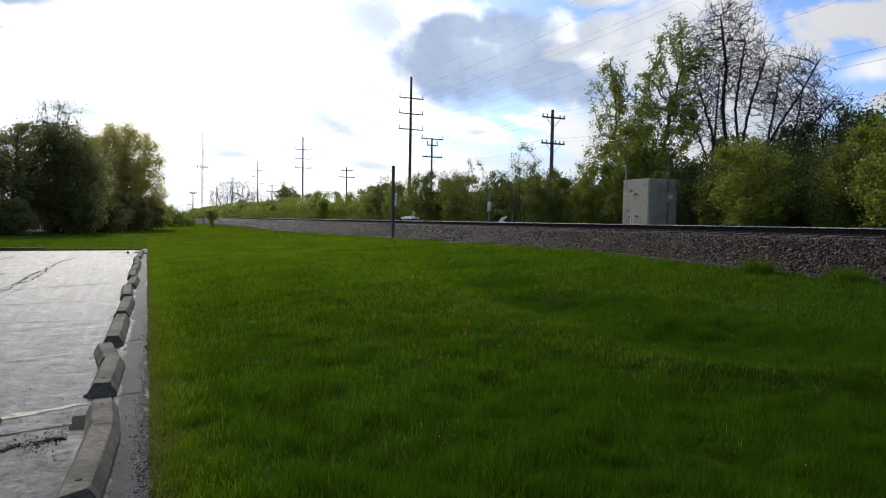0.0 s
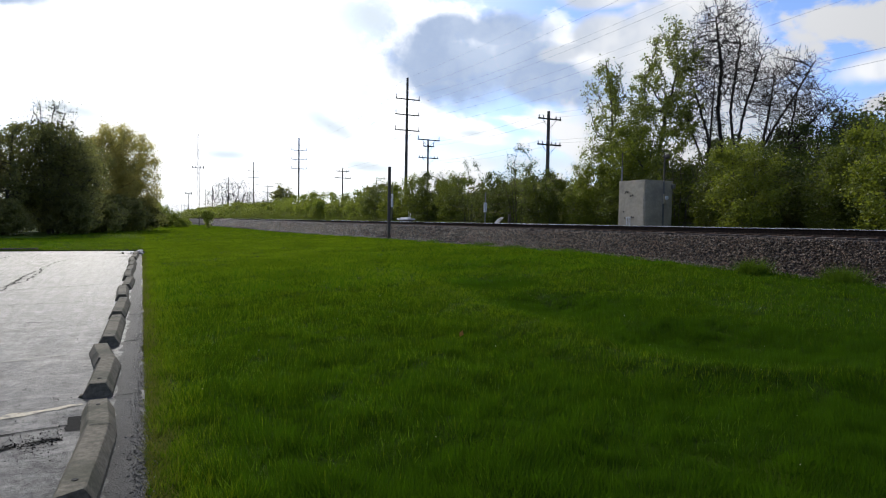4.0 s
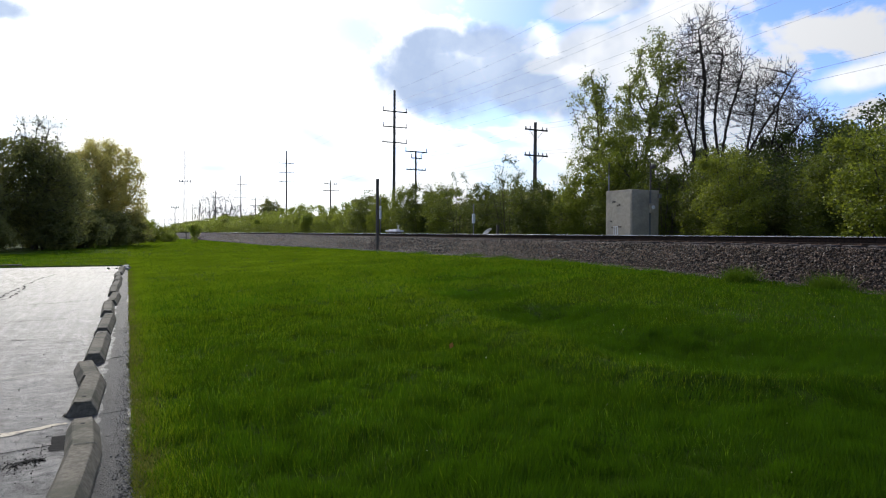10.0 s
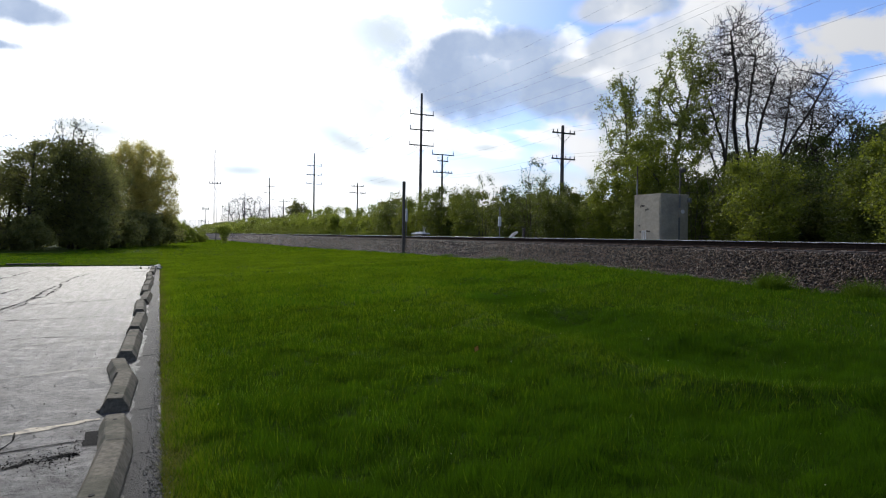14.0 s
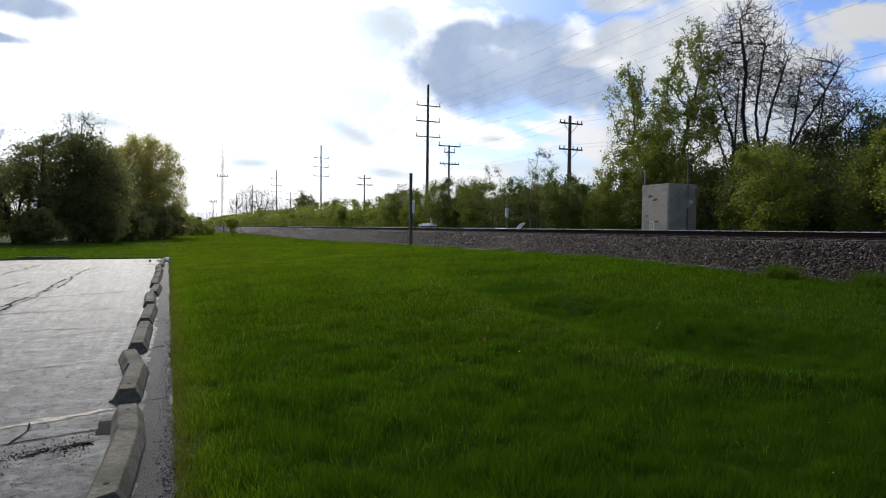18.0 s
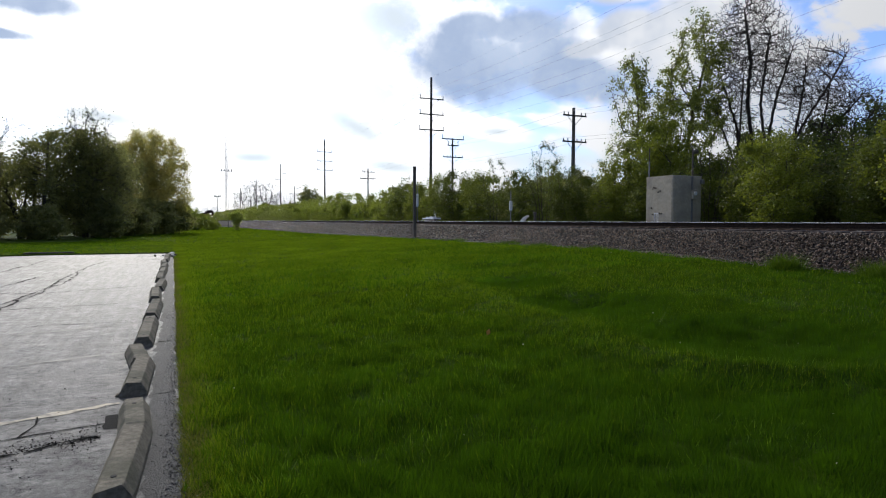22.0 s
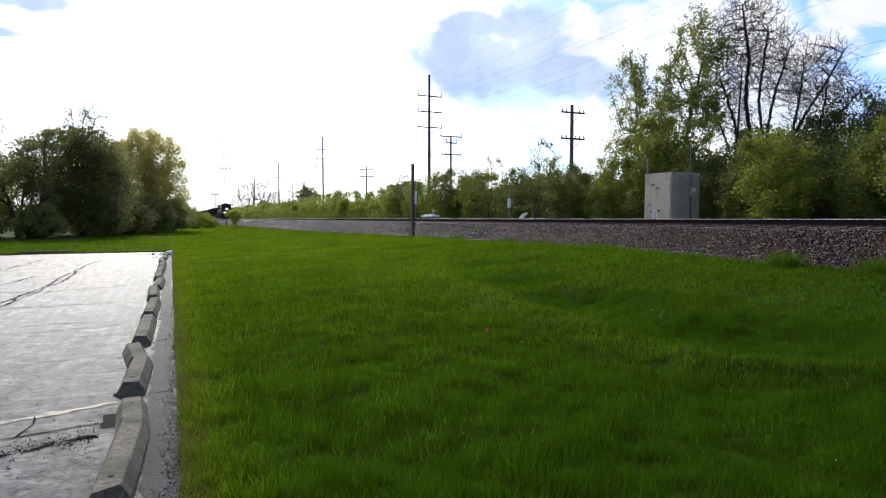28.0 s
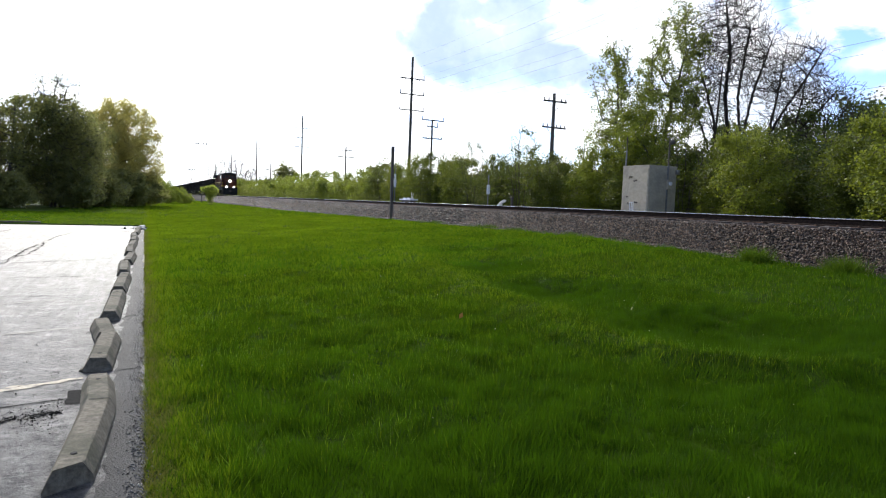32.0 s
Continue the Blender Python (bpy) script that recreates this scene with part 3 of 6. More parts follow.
    strip("crack", [(-2.75, 12.6), (-2.78, 14.9), (-2.61, 16.5), (-2.44, 17.4), (-2.51, 21.0)], 0.03, M_CRACK, 0.006, 1.8)
    strip("crack", [(-3.3, 12.4), (-2.9, 13.4), (-2.7, 15.2)], 0.03, M_CRACK, 0.0065, 1.6)
    strip("crack", [(-5.2, 17.0), (-4.7, 21.7), (-4.56, 24.2), (-4.44, 27.8)], 0.045, M_CRACK, 0.005, 1.4)
    strip("crack", [(-3.9, 14.8), (-3.64, 16.7), (-3.48, 18.4), (-3.35, 19.7)], 0.04, M_CRACK, 0.005, 1.4)
    strip("crack", [(-0.2, 6.0), (0.0, 6.05)], 0.012, M_CRACK, 0.006, 0.8)
    for y in (8.6, 10.9, 15.8, 21.0, 24.5, 27.5):
        strip("crack", [(-0.2, y), (-0.02, y + 0.06)], 0.03, M_CRACK, 0.006, 0.9)
    strip("tar_patch", [(-0.455, 5.14), (-0.450, 5.30), (-0.455, 5.50)], 0.12, M_PATCH, 0.0025, 0.28)
    strip("edge_strip", [(-0.10, 1.0), (-0.10, 31.0)], 0.22, M_VERGE, 0.003, 0.22)
    strip("tar_patch", [(-0.45, 29.3), (-1.4, 29.6)], 0.22, M_PATCH, 0.004, 0.9)
    strip("tar_patch", [(-0.45, 27.0), (-0.9, 27.1)], 0.2, M_PATCH, 0.004, 0.9)
    # loose crumbs of paving and gravel along the edge
    n = 2400
    near = rng.uniform(0, 1, n) < 0.9
    x = np.where(near, rng.normal(-0.005, 0.045, n), -rng.uniform(0.1, 2.4, n))
    y = rng.uniform(2.5, 1 + 13 * rng.uniform(0.2, 1, n), n) + 0.8
    crumbs = link_mesh("paving_crumbs", stone_mesh("paving_crumbs", rng, np.stack([x, y, np.full(n, 0.006)], 1), rng.uniform(0.003, 0.011, n)), M_GRIT, lot)
    crumbs["kind"] = "stuff"
    # broken dark crumbs beside the crack near the stops
    n = 1200
    x = -0.5 - np.abs(rng.normal(0, 0.42, n))
    y = 4.97 + 0.17 * (x + 0.5) + rng.normal(0, 0.035, n) * (1 + 4 * (rng.uniform(0, 1, n) < 0.45))
    loose = rng.uniform(0, 1, n) < 0.4
    x, y = np.where(loose, -rng.uniform(0.5, 3.2, n), x), np.where(loose, rng.uniform(3.4, 11, n), y)
    dark = link_mesh("tar_crumbs", stone_mesh("tar_crumbs", rng, np.stack([x, y, np.full(n, 0.005)], 1), rng.uniform(0.003, 0.009, n) * np.where(loose, 0.9, 1.0)), M_CRACK, lot)
    dark["kind"] = "stuff"


def stone_mesh(name, rng, centres, sizes):
    """Angular stones: eight-cornered lumps, each with its own shape and turn."""
    n = len(centres)
    cube = np.array([[x, y, z] for x in (-1, 1) for y in (-1, 1) for z in (-1, 1)], float)
    v = cube[None] * rng.uniform(0.5, 1.05, (n, 8, 1)) * rng.uniform(0.38, 1.35, (n, 1, 3)) + rng.uniform(-0.22, 0.22, (n, 8, 3))
    q = rng.normal(size=(n, 4))
    q /= np.linalg.norm(q, axis=1)[:, None]
    w, a, b, c = q.T
    rot = np.stack([np.stack([1 - 2 * (b * b + c * c), 2 * (a * b - c * w), 2 * (a * c + b * w)], -1),
                    np.stack([2 * (a * b + c * w), 1 - 2 * (a * a + c * c), 2 * (b * c - a * w)], -1),
                    np.stack([2 * (a * c - b * w), 2 * (b * c + a * w), 1 - 2 * (a * a + b * b)], -1)], 1)
    v = np.einsum("nij,nkj->nki", rot, v) * np.asarray(sizes)[:, None, None] * 0.5 + np.asarray(centres)[:, None, :]
    quads = np.array([[0, 1, 3, 2], [4, 6, 7, 5], [0, 4, 5, 1], [2, 3, 7, 6], [0, 2, 6, 4], [1, 5, 7, 3]])
    faces = (np.arange(n)[:, None, None] * 8 + quads[None]).reshape(-1, 4)
    return fast_mesh(name, v.reshape(-1, 3), faces)


make_lot()


def bed_profile():
    top = TIE_TOP - 0.10
    return [(12.7, 0.0), (12.95, 0.32), (14.35, top), (17.65, top), (19.3, 0.82), (19.5, 0.2)]


ballast = tagged(part("ballast", extruded(bed_profile(), "y", -60, 1200), M_BED), "grey-brown crushed stone ballast bank under the track", "ballast", kind="structure")


def make_stones():
    """Crushed stones on the bank's near slope and shoulder."""
    rng = np.random.default_rng(5)

    def slope_points(n, y0, y1):
        s = rng.uniform(-0.06, 1.32, n)
        y = rng.uniform(y0, y1, n)
        low = ground_height(np.full(n, 12.8), y)
        toe_x = 12.78 + 0.12 * np.sin(1.7 * y) + 0.07 * np.sin(4.1 * y + 1)
        x = np.where(s < 1, toe_x + (14.38 - toe_x) * s, 14.38 + (s - 1) * 1.6)
        z = np.where(s < 1, np.maximum(0.34 + (TIE_TOP - 0.42) * np.clip((x - 12.97) / 1.38, -0.3, 1), low - 0.01), TIE_TOP - 0.082)
        z = np.where(s < 1, np.maximum(z, low + 0.01), z)
        return np.stack([x, y, z + rng.uniform(-0.012, 0.02, n)], 1)

    for name, n, y0, y1, size in (("near", 48000, 4.5, 26, 0.038), ("mid", 20000, 26, 62, 0.062), ("far", 11000, 62, 150, 0.10)):
        me = stone_mesh("ballast_stones", rng, slope_points(n, y0, y1), rng.uniform(0.65, 1.35, n) * size)
        ob = link_mesh("ballast_stones", me, M_STONE, ballast)
        ob["kind"] = "stuff"
    shapes = [stone_mesh("stone", rng, [(0, 0, 0)], [0.048]) for _ in range(8)]
    for me in shapes:
        me.materials.append(M_STONE)
    for i, p in enumerate(slope_points(260, 8.6, 11.6)):
        ob = new("stone", shapes[i % 8])
        ob.parent = ballast
        ob.matrix_basis = pose(p[0] - 0.01, p[1], p[2] + 0.015, *rng.uniform(0, 360, 3))


def make_track():
    track = thing("railway_track", "single railway track with polished rails on timber ties", "railway track")
    head = [(-0.036, 0), (0.036, 0), (0.036, -0.035), (0.010, -0.052), (0.009, -0.145), (0.07, -0.172), (0.07, -0.186),
            (-0.07, -0.186), (-0.07, -0.172), (-0.009, -0.145), (-0.010, -0.052), (-0.036, -0.035)]
    for side in (-1, 1):
        x = TRACK_X + side * (GAUGE / 2 + 0.036)
        rail = part("rail", extruded([(x + a, RAIL_TOP - 0.004 + b) for a, b in head], "y", -60, 1200), M_RAIL, track)
        part("running_surface", extruded([(x - 0.0375, RAIL_TOP - 0.017), (x + 0.0375, RAIL_TOP - 0.017), (x + 0.035, RAIL_TOP - 0.010), (x + 0.027, RAIL_TOP - 0.003), (x + 0.014, RAIL_TOP), (x - 0.014, RAIL_TOP), (x - 0.027, RAIL_TOP - 0.003), (x - 0.035, RAIL_TOP - 0.010)], "y", -60, 1200),
             M_SHINE, rail, "bright polished rail head")
    rng = random.Random(4)
    tie_me = bpy.data.meshes.new("tie")
    bm = boxes(((2.59, 0.225, 0.17), (0, 0, -0.085), 0.012))
    bm.to_mesh(tie_me)
    bm.free()
    tie_me.materials.append(M_TIE)
    plate_me = bpy.data.meshes.new("tie_plate")
    bm = boxes(((0.34, 0.19, 0.018), (0, 0, 0.009), 0.0), ((0.03, 0.03, 0.035), (0.095, 0.05, 0.03), 0.0), ((0.03, 0.03, 0.035), (-0.095, -0.05, 0.03), 0.0))
    bm.to_mesh(plate_me)
    bm.free()
    plate_me.materials.append(M_PLATE)
    for i in range(150):
        y = 2.0 + i * 0.5 + rng.uniform(-0.04, 0.04)
        tie = new("tie", tie_me)
        tie.parent = track
        tie.matrix_basis = pose(TRACK_X + rng.uniform(-0.05, 0.05), y, TIE_TOP + rng.uniform(-0.012, 0.002), 0, 0, rng.uniform(-0.8, 0.8))
        if i < 110:
            for side in (-1, 1):
                plate = new("tie_plate", plate_me)
                plate.parent = track
                plate.matrix_basis = pose(TRACK_X + side * 0.7535, y, TIE_TOP + 0.001)
    bm = bmesh.new()
    for i in range(260):
        box(bm, (2.59, 0.225, 0.17), (TRACK_X, 77.0 + i * 0.5, TIE_TOP - 0.09))
    part("ties_far", bm, M_TIE, track)["kind"] = "stuff"


make_track()


# ---- parking stops ----
STOP = [(-0.114, 0.0), (0.114, 0.0), (0.112, 0.036), (0.068, 0.119), (0.058, 0.126), (-0.058, 0.126), (-0.068, 0.119), (-0.112, 0.036)]


def stop_bend(y, length, bend, at):
    """Sideways shift along a stop that is broken at one place."""
    if y < length * at:
        return bend * (1.5 * y / (length * at) - 1)
    return 0.5 * bend * (1 - 2 * (y / length - at) / (1 - at))


def stop_bmesh(length, bend=0.0, bend_at=0.6, seed=0, slant=0.0):
    """A concrete wheel stop along y from 0, chamfered, with chipped edges; it may be broken and bent at one place."""
    rng = random.Random(seed)
    bm = bmesh.new()
    rows = []
    stations = [0.0, 0.012] + [length * k / 9 for k in range(1, 9)] + [length - 0.012, length]
    for i, y in enumerate(stations):
        end = i in (0, len(stations) - 1)
        k = 0.965 if end else 1.0
        dx = stop_bend(y, length, bend, bend_at)
        rows.append([bm.verts.new((a * k + dx + rng.uniform(-0.003, 0.003), y + rng.uniform(-0.006, 0.006) * (a != 0) + slant * a * max(0.0, 1 - y / 0.4), b * (0.97 if end else 1) + (rng.uniform(-0.004, 0.003) if b > 0.02 else 0)))
                     for a, b in STOP])
    n = len(STOP)
    for r0, r1 in zip(rows, rows[1:]):
        for i in range(n):
            bm.faces.new((r0[i], r0[(i + 1) % n], r1[(i + 1) % n], r1[i]))
    bm.faces.new(list(reversed(rows[0])))
    bm.faces.new(rows[-1])
    bmesh.ops.recalc_face_normals(bm, faces=bm.faces)
    return bm


def make_stops():
    label = "weathered grey concrete parking stop on the paving"
    group = "parking stops along the lawn"

    def dress(stop, length, bend=0.0):
        for y in (0.17, length - 0.17):
            dx = stop_bend(y, length, bend, 0.63)
            part("pin_hole", rods(((dx, y, 0.118), (dx, y, 0.1285), 0.017, None, 10)), M_HOLE, stop)

    stop = tagged(part("parking_stop", stop_bmesh(1.83, 0.04, 0.63, 1, 0.6), M_STOP), "cracked concrete parking stop, broken and bent near its end", "parking stop", group)
    stop.matrix_basis = pose(-0.300, 3.66, 0, 0, 0, -0.3)
    dress(stop, 1.83, 0.04)
    bm = bmesh.new()
    prev = None
    for a, b in ((0.116, 0.02), (0.078, 0.1135), (0.046, 0.1285), (-0.046, 0.1285), (-0.078, 0.1135), (-0.116, 0.02)):
        now = [bm.verts.new((a + 0.022, 1.15 + 0.1 * a + s * 0.006, b)) for s in (-1, 1)]
        if prev:
            bm.faces.new((prev[0], prev[1], now[1], now[0]))
        prev = now
    part("break_line", bm, M_HOLE, stop)
    first = tagged(part("parking_stop", stop_bmesh(1.83, 0, 0.5, 2), M_STOP), label, "parking stop", group)
    first.matrix_basis = pose(-0.36, 8.35, 0, 0, 0, -1.0)
    short = tagged(part("parking_stop", stop_bmesh(1.12, 0, 0.5, 4), M_STOP), "concrete parking stop with its far end broken off", "parking stop", group)
    short.matrix_basis = pose(-0.345, 6.02, 0, 0, 0, -1.8)
    part("pin_hole", rods(((0, 0.17, 0.118), (0, 0.17, 0.1285), 0.017, None, 10)), M_HOLE, short)
    dress(first, 1.83)
    rng = random.Random(8)
    piece = tagged(part("parking_stop", stop_bmesh(0.78, 0, 0.5, 3), M_STOP), "short broken piece of concrete parking stop, askew", "parking stop", group)
    piece.matrix_basis = pose(-0.325, 7.13, 0, 0, 0, 7)
    spots = [(10.54, -0.34), (12.83, -0.33), (14.78, -0.31), (16.9, -0.315), (18.9, -0.32), (20.98, -0.30), (22.95, -0.285), (25.0, -0.27), (27.1, -0.22)]
    for y, x in spots:
        copy_thing(first, pose(x, y, 0, 0, 0, rng.uniform(-2.2, 1.0)))
    end = tagged(part("parking_stop", stop_bmesh(1.2, 0, 0.5, 6), M_WALLFAR), "pale broken parking stop lying at the corner of the paving", "parking stop", group)
    end.matrix_basis = pose(-0.15, 29.1, 0, 0, 0, -6)
    beam = tagged(part("timber_beam", boxes(((1.9, 0.16, 0.10), (0, 0, 0.05), 0.02)), M_TIE), "old dark timber beam at the lawn's edge", "timber")
    beam.matrix_basis = pose(-5.0, 31.95, 0.03, 0, 0, 4)


make_stops()


def make_chunks():
    """Broken pieces of concrete by the stops and at the paving's far corner."""
    rng = np.random.default_rng(14)
    for x, y, size, mat, label in ((-0.455, 6.06, 0.055, M_STOP, "small wedge of broken concrete against a parking stop"), (-0.03, 28.7, 0.15, M_WALLFAR, "pale chunk of broken concrete at the paving's corner"),
                                   (-0.40, 29.4, 0.13, M_WALLFAR, "pale chunk of broken concrete at the paving's corner"), (-0.12, 30.7, 0.18, M_WALLFAR, "pale chunk of broken concrete at the paving's corner"),
                                   (-0.70, 29.0, 0.11, M_STOP, "grey chunk of broken concrete on the paving"), (0.06, 29.9, 0.12, M_STOP, "grey chunk of broken concrete in the grass edge")):
        me = stone_mesh("concrete_chunk", rng, [(0, 0, 0)], [size])
        for v in me.vertices:
            v.co.z *= 0.6
        low = min(v.co.z for v in me.vertices)
        ob = tagged(link_mesh("concrete_chunk", me, mat), label, "rubble", "broken concrete along the stops")
        ob.matrix_basis = pose(x, y, -low - 0.012)
    leaf = tagged(link_mesh("fallen_leaf", leaf_mesh("fallen_leaf", rng, [(0, 0, 0)], 0.075), M_RUST), "curled orange dead leaf lying on the lawn", "leaf")
    leaf.matrix_basis = pose(3.43, 6.56, float(ground_height(3.43, 6.56)) + 0.075)


# ---- trackside things ----
def make_cabinet():
    """The relay case beyond the track."""
    cab = thing("relay_cabinet", "tall grey aluminium railway relay cabinet with latches", "equipment cabinet", at=pose(19.5, 20.35, 0.86))
    w, d, h = 1.6, 1.62, 2.62
    part("body", boxes(((w, d, h), (w / 2, d / 2, h / 2), 0.02)), M_CABINET, cab)
    part("roof", boxes(((w + 0.012, d + 0.012, 0.05), (w / 2, d / 2, h + 0.022), 0.012)), M_CABINET, cab)
    part("base", boxes(((w + 0.3, d + 0.3, 0.16), (w / 2, d / 2, -0.07), 0.02)), M_STOP, cab)
    for y in (0.02, ):
        part("door", boxes(((0.022, d - 0.10, h - 0.20), (-0.008, d / 2, h / 2 + 0.02), 0.006)), M_CABINET, cab)
    for x0, x1 in ((0.06, 1.02), (1.06, 1.56)):
        part("side_panel", boxes(((x1 - x0, 0.02, h - 0.16), ((x0 + x1) / 2, -0.008, h / 2 + 0.02), 0.006)), M_CABINET, cab)
    part("conduit", boxes(((0.07, 0.06, h + 0.1), (1.04, -0.035, h / 2), 0.01)), M_STEEL, cab)
    part("meter_box", boxes(((0.26, 0.13, 0.42), (1.10, -0.085, 1.86), 0.015)), M_CABINET, cab, "small grey meter box")
    part("meter_dial", rods(((1.10, -0.15, 1.90), (1.10, -0.19, 1.90), 0.085, None, 14)), M_WHITE, cab)
    for y, z in ((1.02, 2.16), (0.70, 2.02), (0.82, 1.99), (1.22, 1.30), (1.15, 1.02), (0.72, 1.06), (0.60, 1.05)):
        part("latch", rods(((-0.03, y, z), (-0.07, y + 0.02, z - 0.02), 0.035, 0.03, 8)), M_DARKSTEEL, cab)
    part("handle", rods(((-0.05, 0.92, 2.16), (-0.06, 1.10, 2.20), 0.018, None, 6), ((-0.06, 1.10, 2.20), (-0.06, 1.16, 2.10), 0.018, None, 6)), M_DARKSTEEL, cab)
    for y in (1.06, 0.95, 0.84):
        part("vent_bar", boxes(((0.02, 0.035, 0.36), (-0.02, y, 0.86), 0.004)), M_WHITE, cab)
    part("vent_frame", boxes(((0.02, 0.28, 0.03), (-0.02, 0.95, 1.045), 0.004)), M_WHITE, cab)
    mast = part("mast", rods(((0.10, d - 0.05, 0.3), (0.10, d - 0.05, h + 1.35), 0.022, None, 8)), M_DARKSTEEL, cab)
    part("mast_base", rods(((0.10, d - 0.05, h), (0.10, d - 0.05, h + 0.75), 0.032, None, 8)), M_STEEL, mast)
    arm = part("lamp_mast", rods(((1.10, 0.03, h), (1.10, 0.03, h + 1.25), 0.03, None, 8)), M_DARKSTEEL, cab)
    part("lamp_head", rods(((1.10, 0.03, h + 1.02), (1.30, 0.0, h + 1.12), 0.07, 0.12, 10)), M_DARKSTEEL, arm, "small dark floodlight head")
    part("corner_lamp", boxes(((0.14, 0.16, 0.2), (1.56, -0.08, h - 0.2), 0.02)), M_STEEL, cab)


make_cabinet()


def make_posts():
    post = thing("steel_post", "tall dark steel post standing in the grass beside the ballast", "post", at=pose(12.9, 33.8, 0.45))
    part("shaft", boxes(((0.16, 0.14, 4.3), (0, 0, 2.1), 0.02)), M_DARKSTEEL, post)
    part("bracket", boxes(((0.2, 0.05, 0.06), (0.06, 0, 1.9), 0.01), ((0.2, 0.05, 0.06), (0.06, 0, 2.5), 0.01)), M_DARKSTEEL, post)
    marker = thing("marker_post", "slim post with a white sleeve beside the track", "marker post", "white marker posts", at=pose(18.5, 32.4, 0.85))
    part("stake", rods(((0, 0, -0.1), (0, 0, 2.5), 0.035, None, 8)), M_STEEL, marker)
    part("sleeve", boxes(((0.17, 0.12, 0.56), (0, 0, 1.62), 0.02)), M_WHITE, marker, "white rectangular sleeve")
    tall = copy_thing(marker, pose(18.5, 47.8, 1.75) @ Matrix.Diagonal((1, 1, 1.0, 1)))
    tall["label"] = "slim marker post with a long white sleeve beside the track"
    for child in tall.children:
        if child.name.startswith("sleeve"):
            child.data = child.data.copy()
            for v in child.data.vertices:
                v.co.z = 1.50 + (v.co.z - 1.62) * 1.9
        else:
            child.data = child.data.copy()
            for v in child.data.vertices:
                v.co.z = v.co.z + (0.4 if v.co.z > 1 else -0.95)
    cover = thing("track_cover", "tilted white plastic cover lying beyond the rail", "cover", at=pose(18.3, 30.6, 0.98))
    bm = extruded([(0.46, 0.30), (0.22, 0.60), (-0.10, 0.80), (-0.50, 0.90), (-0.52, 0.84), (-0.20, 0.68), (0.02, 0.50), (0.14, 0.30)], "x", -0.07, 0.07)
    part("shell", bm, M_SHEET, cover)
    part("foot", boxes(((0.08, 0.10, 0.46), (0, 0.14, 0.20), 0.01)), M_DARKSTEEL, cover)
    machine = thing("switch_machine", "low white trackside machine with rods and a hand lever", "switch machine", at=pose(18.3, 44.3, 0.9))
    part("case", boxes(((0.6, 2.3, 0.10), (0, 0, 0.83), 0.02)), M_WHITE, machine)
    part("housing", boxes(((0.4, 0.4, 0.12), (0, -0.4, 0.92), 0.03)), M_WHITE, machine)
    part("housing", boxes(((0.4, 0.3, 0.10), (0, 0.5, 0.92), 0.03)), M_WHITE, machine)
    part("foot", boxes(((0.4, 1.8, 0.8), (0, 0, 0.4), 0.02)), M_DARKSTEEL, machine)
    part("lever", rods(((0, -0.7, 0.85), (0, -0.95, 1.3), 0.02, None, 6)), M_WHITE, machine)
    part("lever", rods(((0, -0.6, 0.85), (0, -0.55, 1.42), 0.016, None, 6)), M_WHITE, machine)
    stub = thing("short_post", "short dark post beyond the rail", "post", at=pose(18.2, 29.2, 0.9))
    part("shaft", boxes(((0.12, 0.12, 1.1), (0, 0, 0.55), 0.02)), M_DARKSTEEL, stub)
    part("cap", boxes(((0.16, 0.16, 0.1), (0, 0, 1.1), 0.03)), M_DARKSTEEL, stub)
    stake = thing("short_post", "thin dark post in the grass beside the far ballast", "post", at=pose(9.2, 118, 0.1))
    part("shaft", boxes(((0.14, 0.14, 1.9), (0, 0, 0.9), 0.02)), M_DARKSTEEL, stake)
    part("cap", boxes(((0.2, 0.2, 0.08), (0, 0, 1.86), 0.02)), M_DARKSTEEL, stake)


make_posts()


# ---- pole lines ----
def make_pole(name, label, group, at, height, arms, radius=0.17, lean=0.0):
    """A wooden pole with crossarms; arms: (drop from the top, half width, insulators each side)."""
    pole = thing(name, label, "utility pole", group, at=at @ pose(0, 0, 0, lean, 0, 0))
    part("shaft", rods(((0, 0, -0.3), (0, 0, height), radius, radius * 0.62, 14)), M_POLE, pole)
    for drop, half, count in arms:
        z = height - drop
        arm = part("crossarm", boxes(((2 * half, 0.10, 0.12), (0, -0.16, z), 0.012)), M_ARM, pole)
        part("brace", rods(((0.06, -0.12, z - 0.75), (0.62 * half, -0.17, z - 0.05), 0.022, None, 6), ((-0.06, -0.12, z - 0.75), (-0.62 * half, -0.17, z - 0.05), 0.022, None, 6)), M_STEEL, arm)
        for side in (-1, 1):
            for k in range(count):
                x = side * (half - 0.08 - k * 0.42)
                tall = 0.42 if count == 1 else 0.22
                part("insulator", rods(((x, -0.16, z + 0.05), (x, -0.16, z + 0.05 + tall), 0.055, 0.04, 8)), M_GLASSY, arm)
    return pole


def wire(points, radius, sag, label):
    """One wire hung over a row of points."""
    curve = bpy.data.curves.new("overhead_wire", "CURVE")
    curve.dimensions, curve.bevel_depth, curve.bevel_resolution = "3D", radius, 1
    places = []
    for a, b in zip(points, points[1:]):
        a, b = Vector(a), Vector(b)
        for k in range(12):
            s = k / 12
            places.append(a.lerp(b, s) - Vector((0, 0, sag * 4 * s * (1 - s))))
    places.append(Vector(points[-1]))
    line = curve.splines.new("POLY")
    line.points.add(len(places) - 1)
    for p, c in zip(line.points, places):
        p.co = (*c, 1)
    ob = new("overhead_wire", curve)
    curve.materials.append(M_WIRE)
    return tagged(ob, label, "wire", "overhead wires")


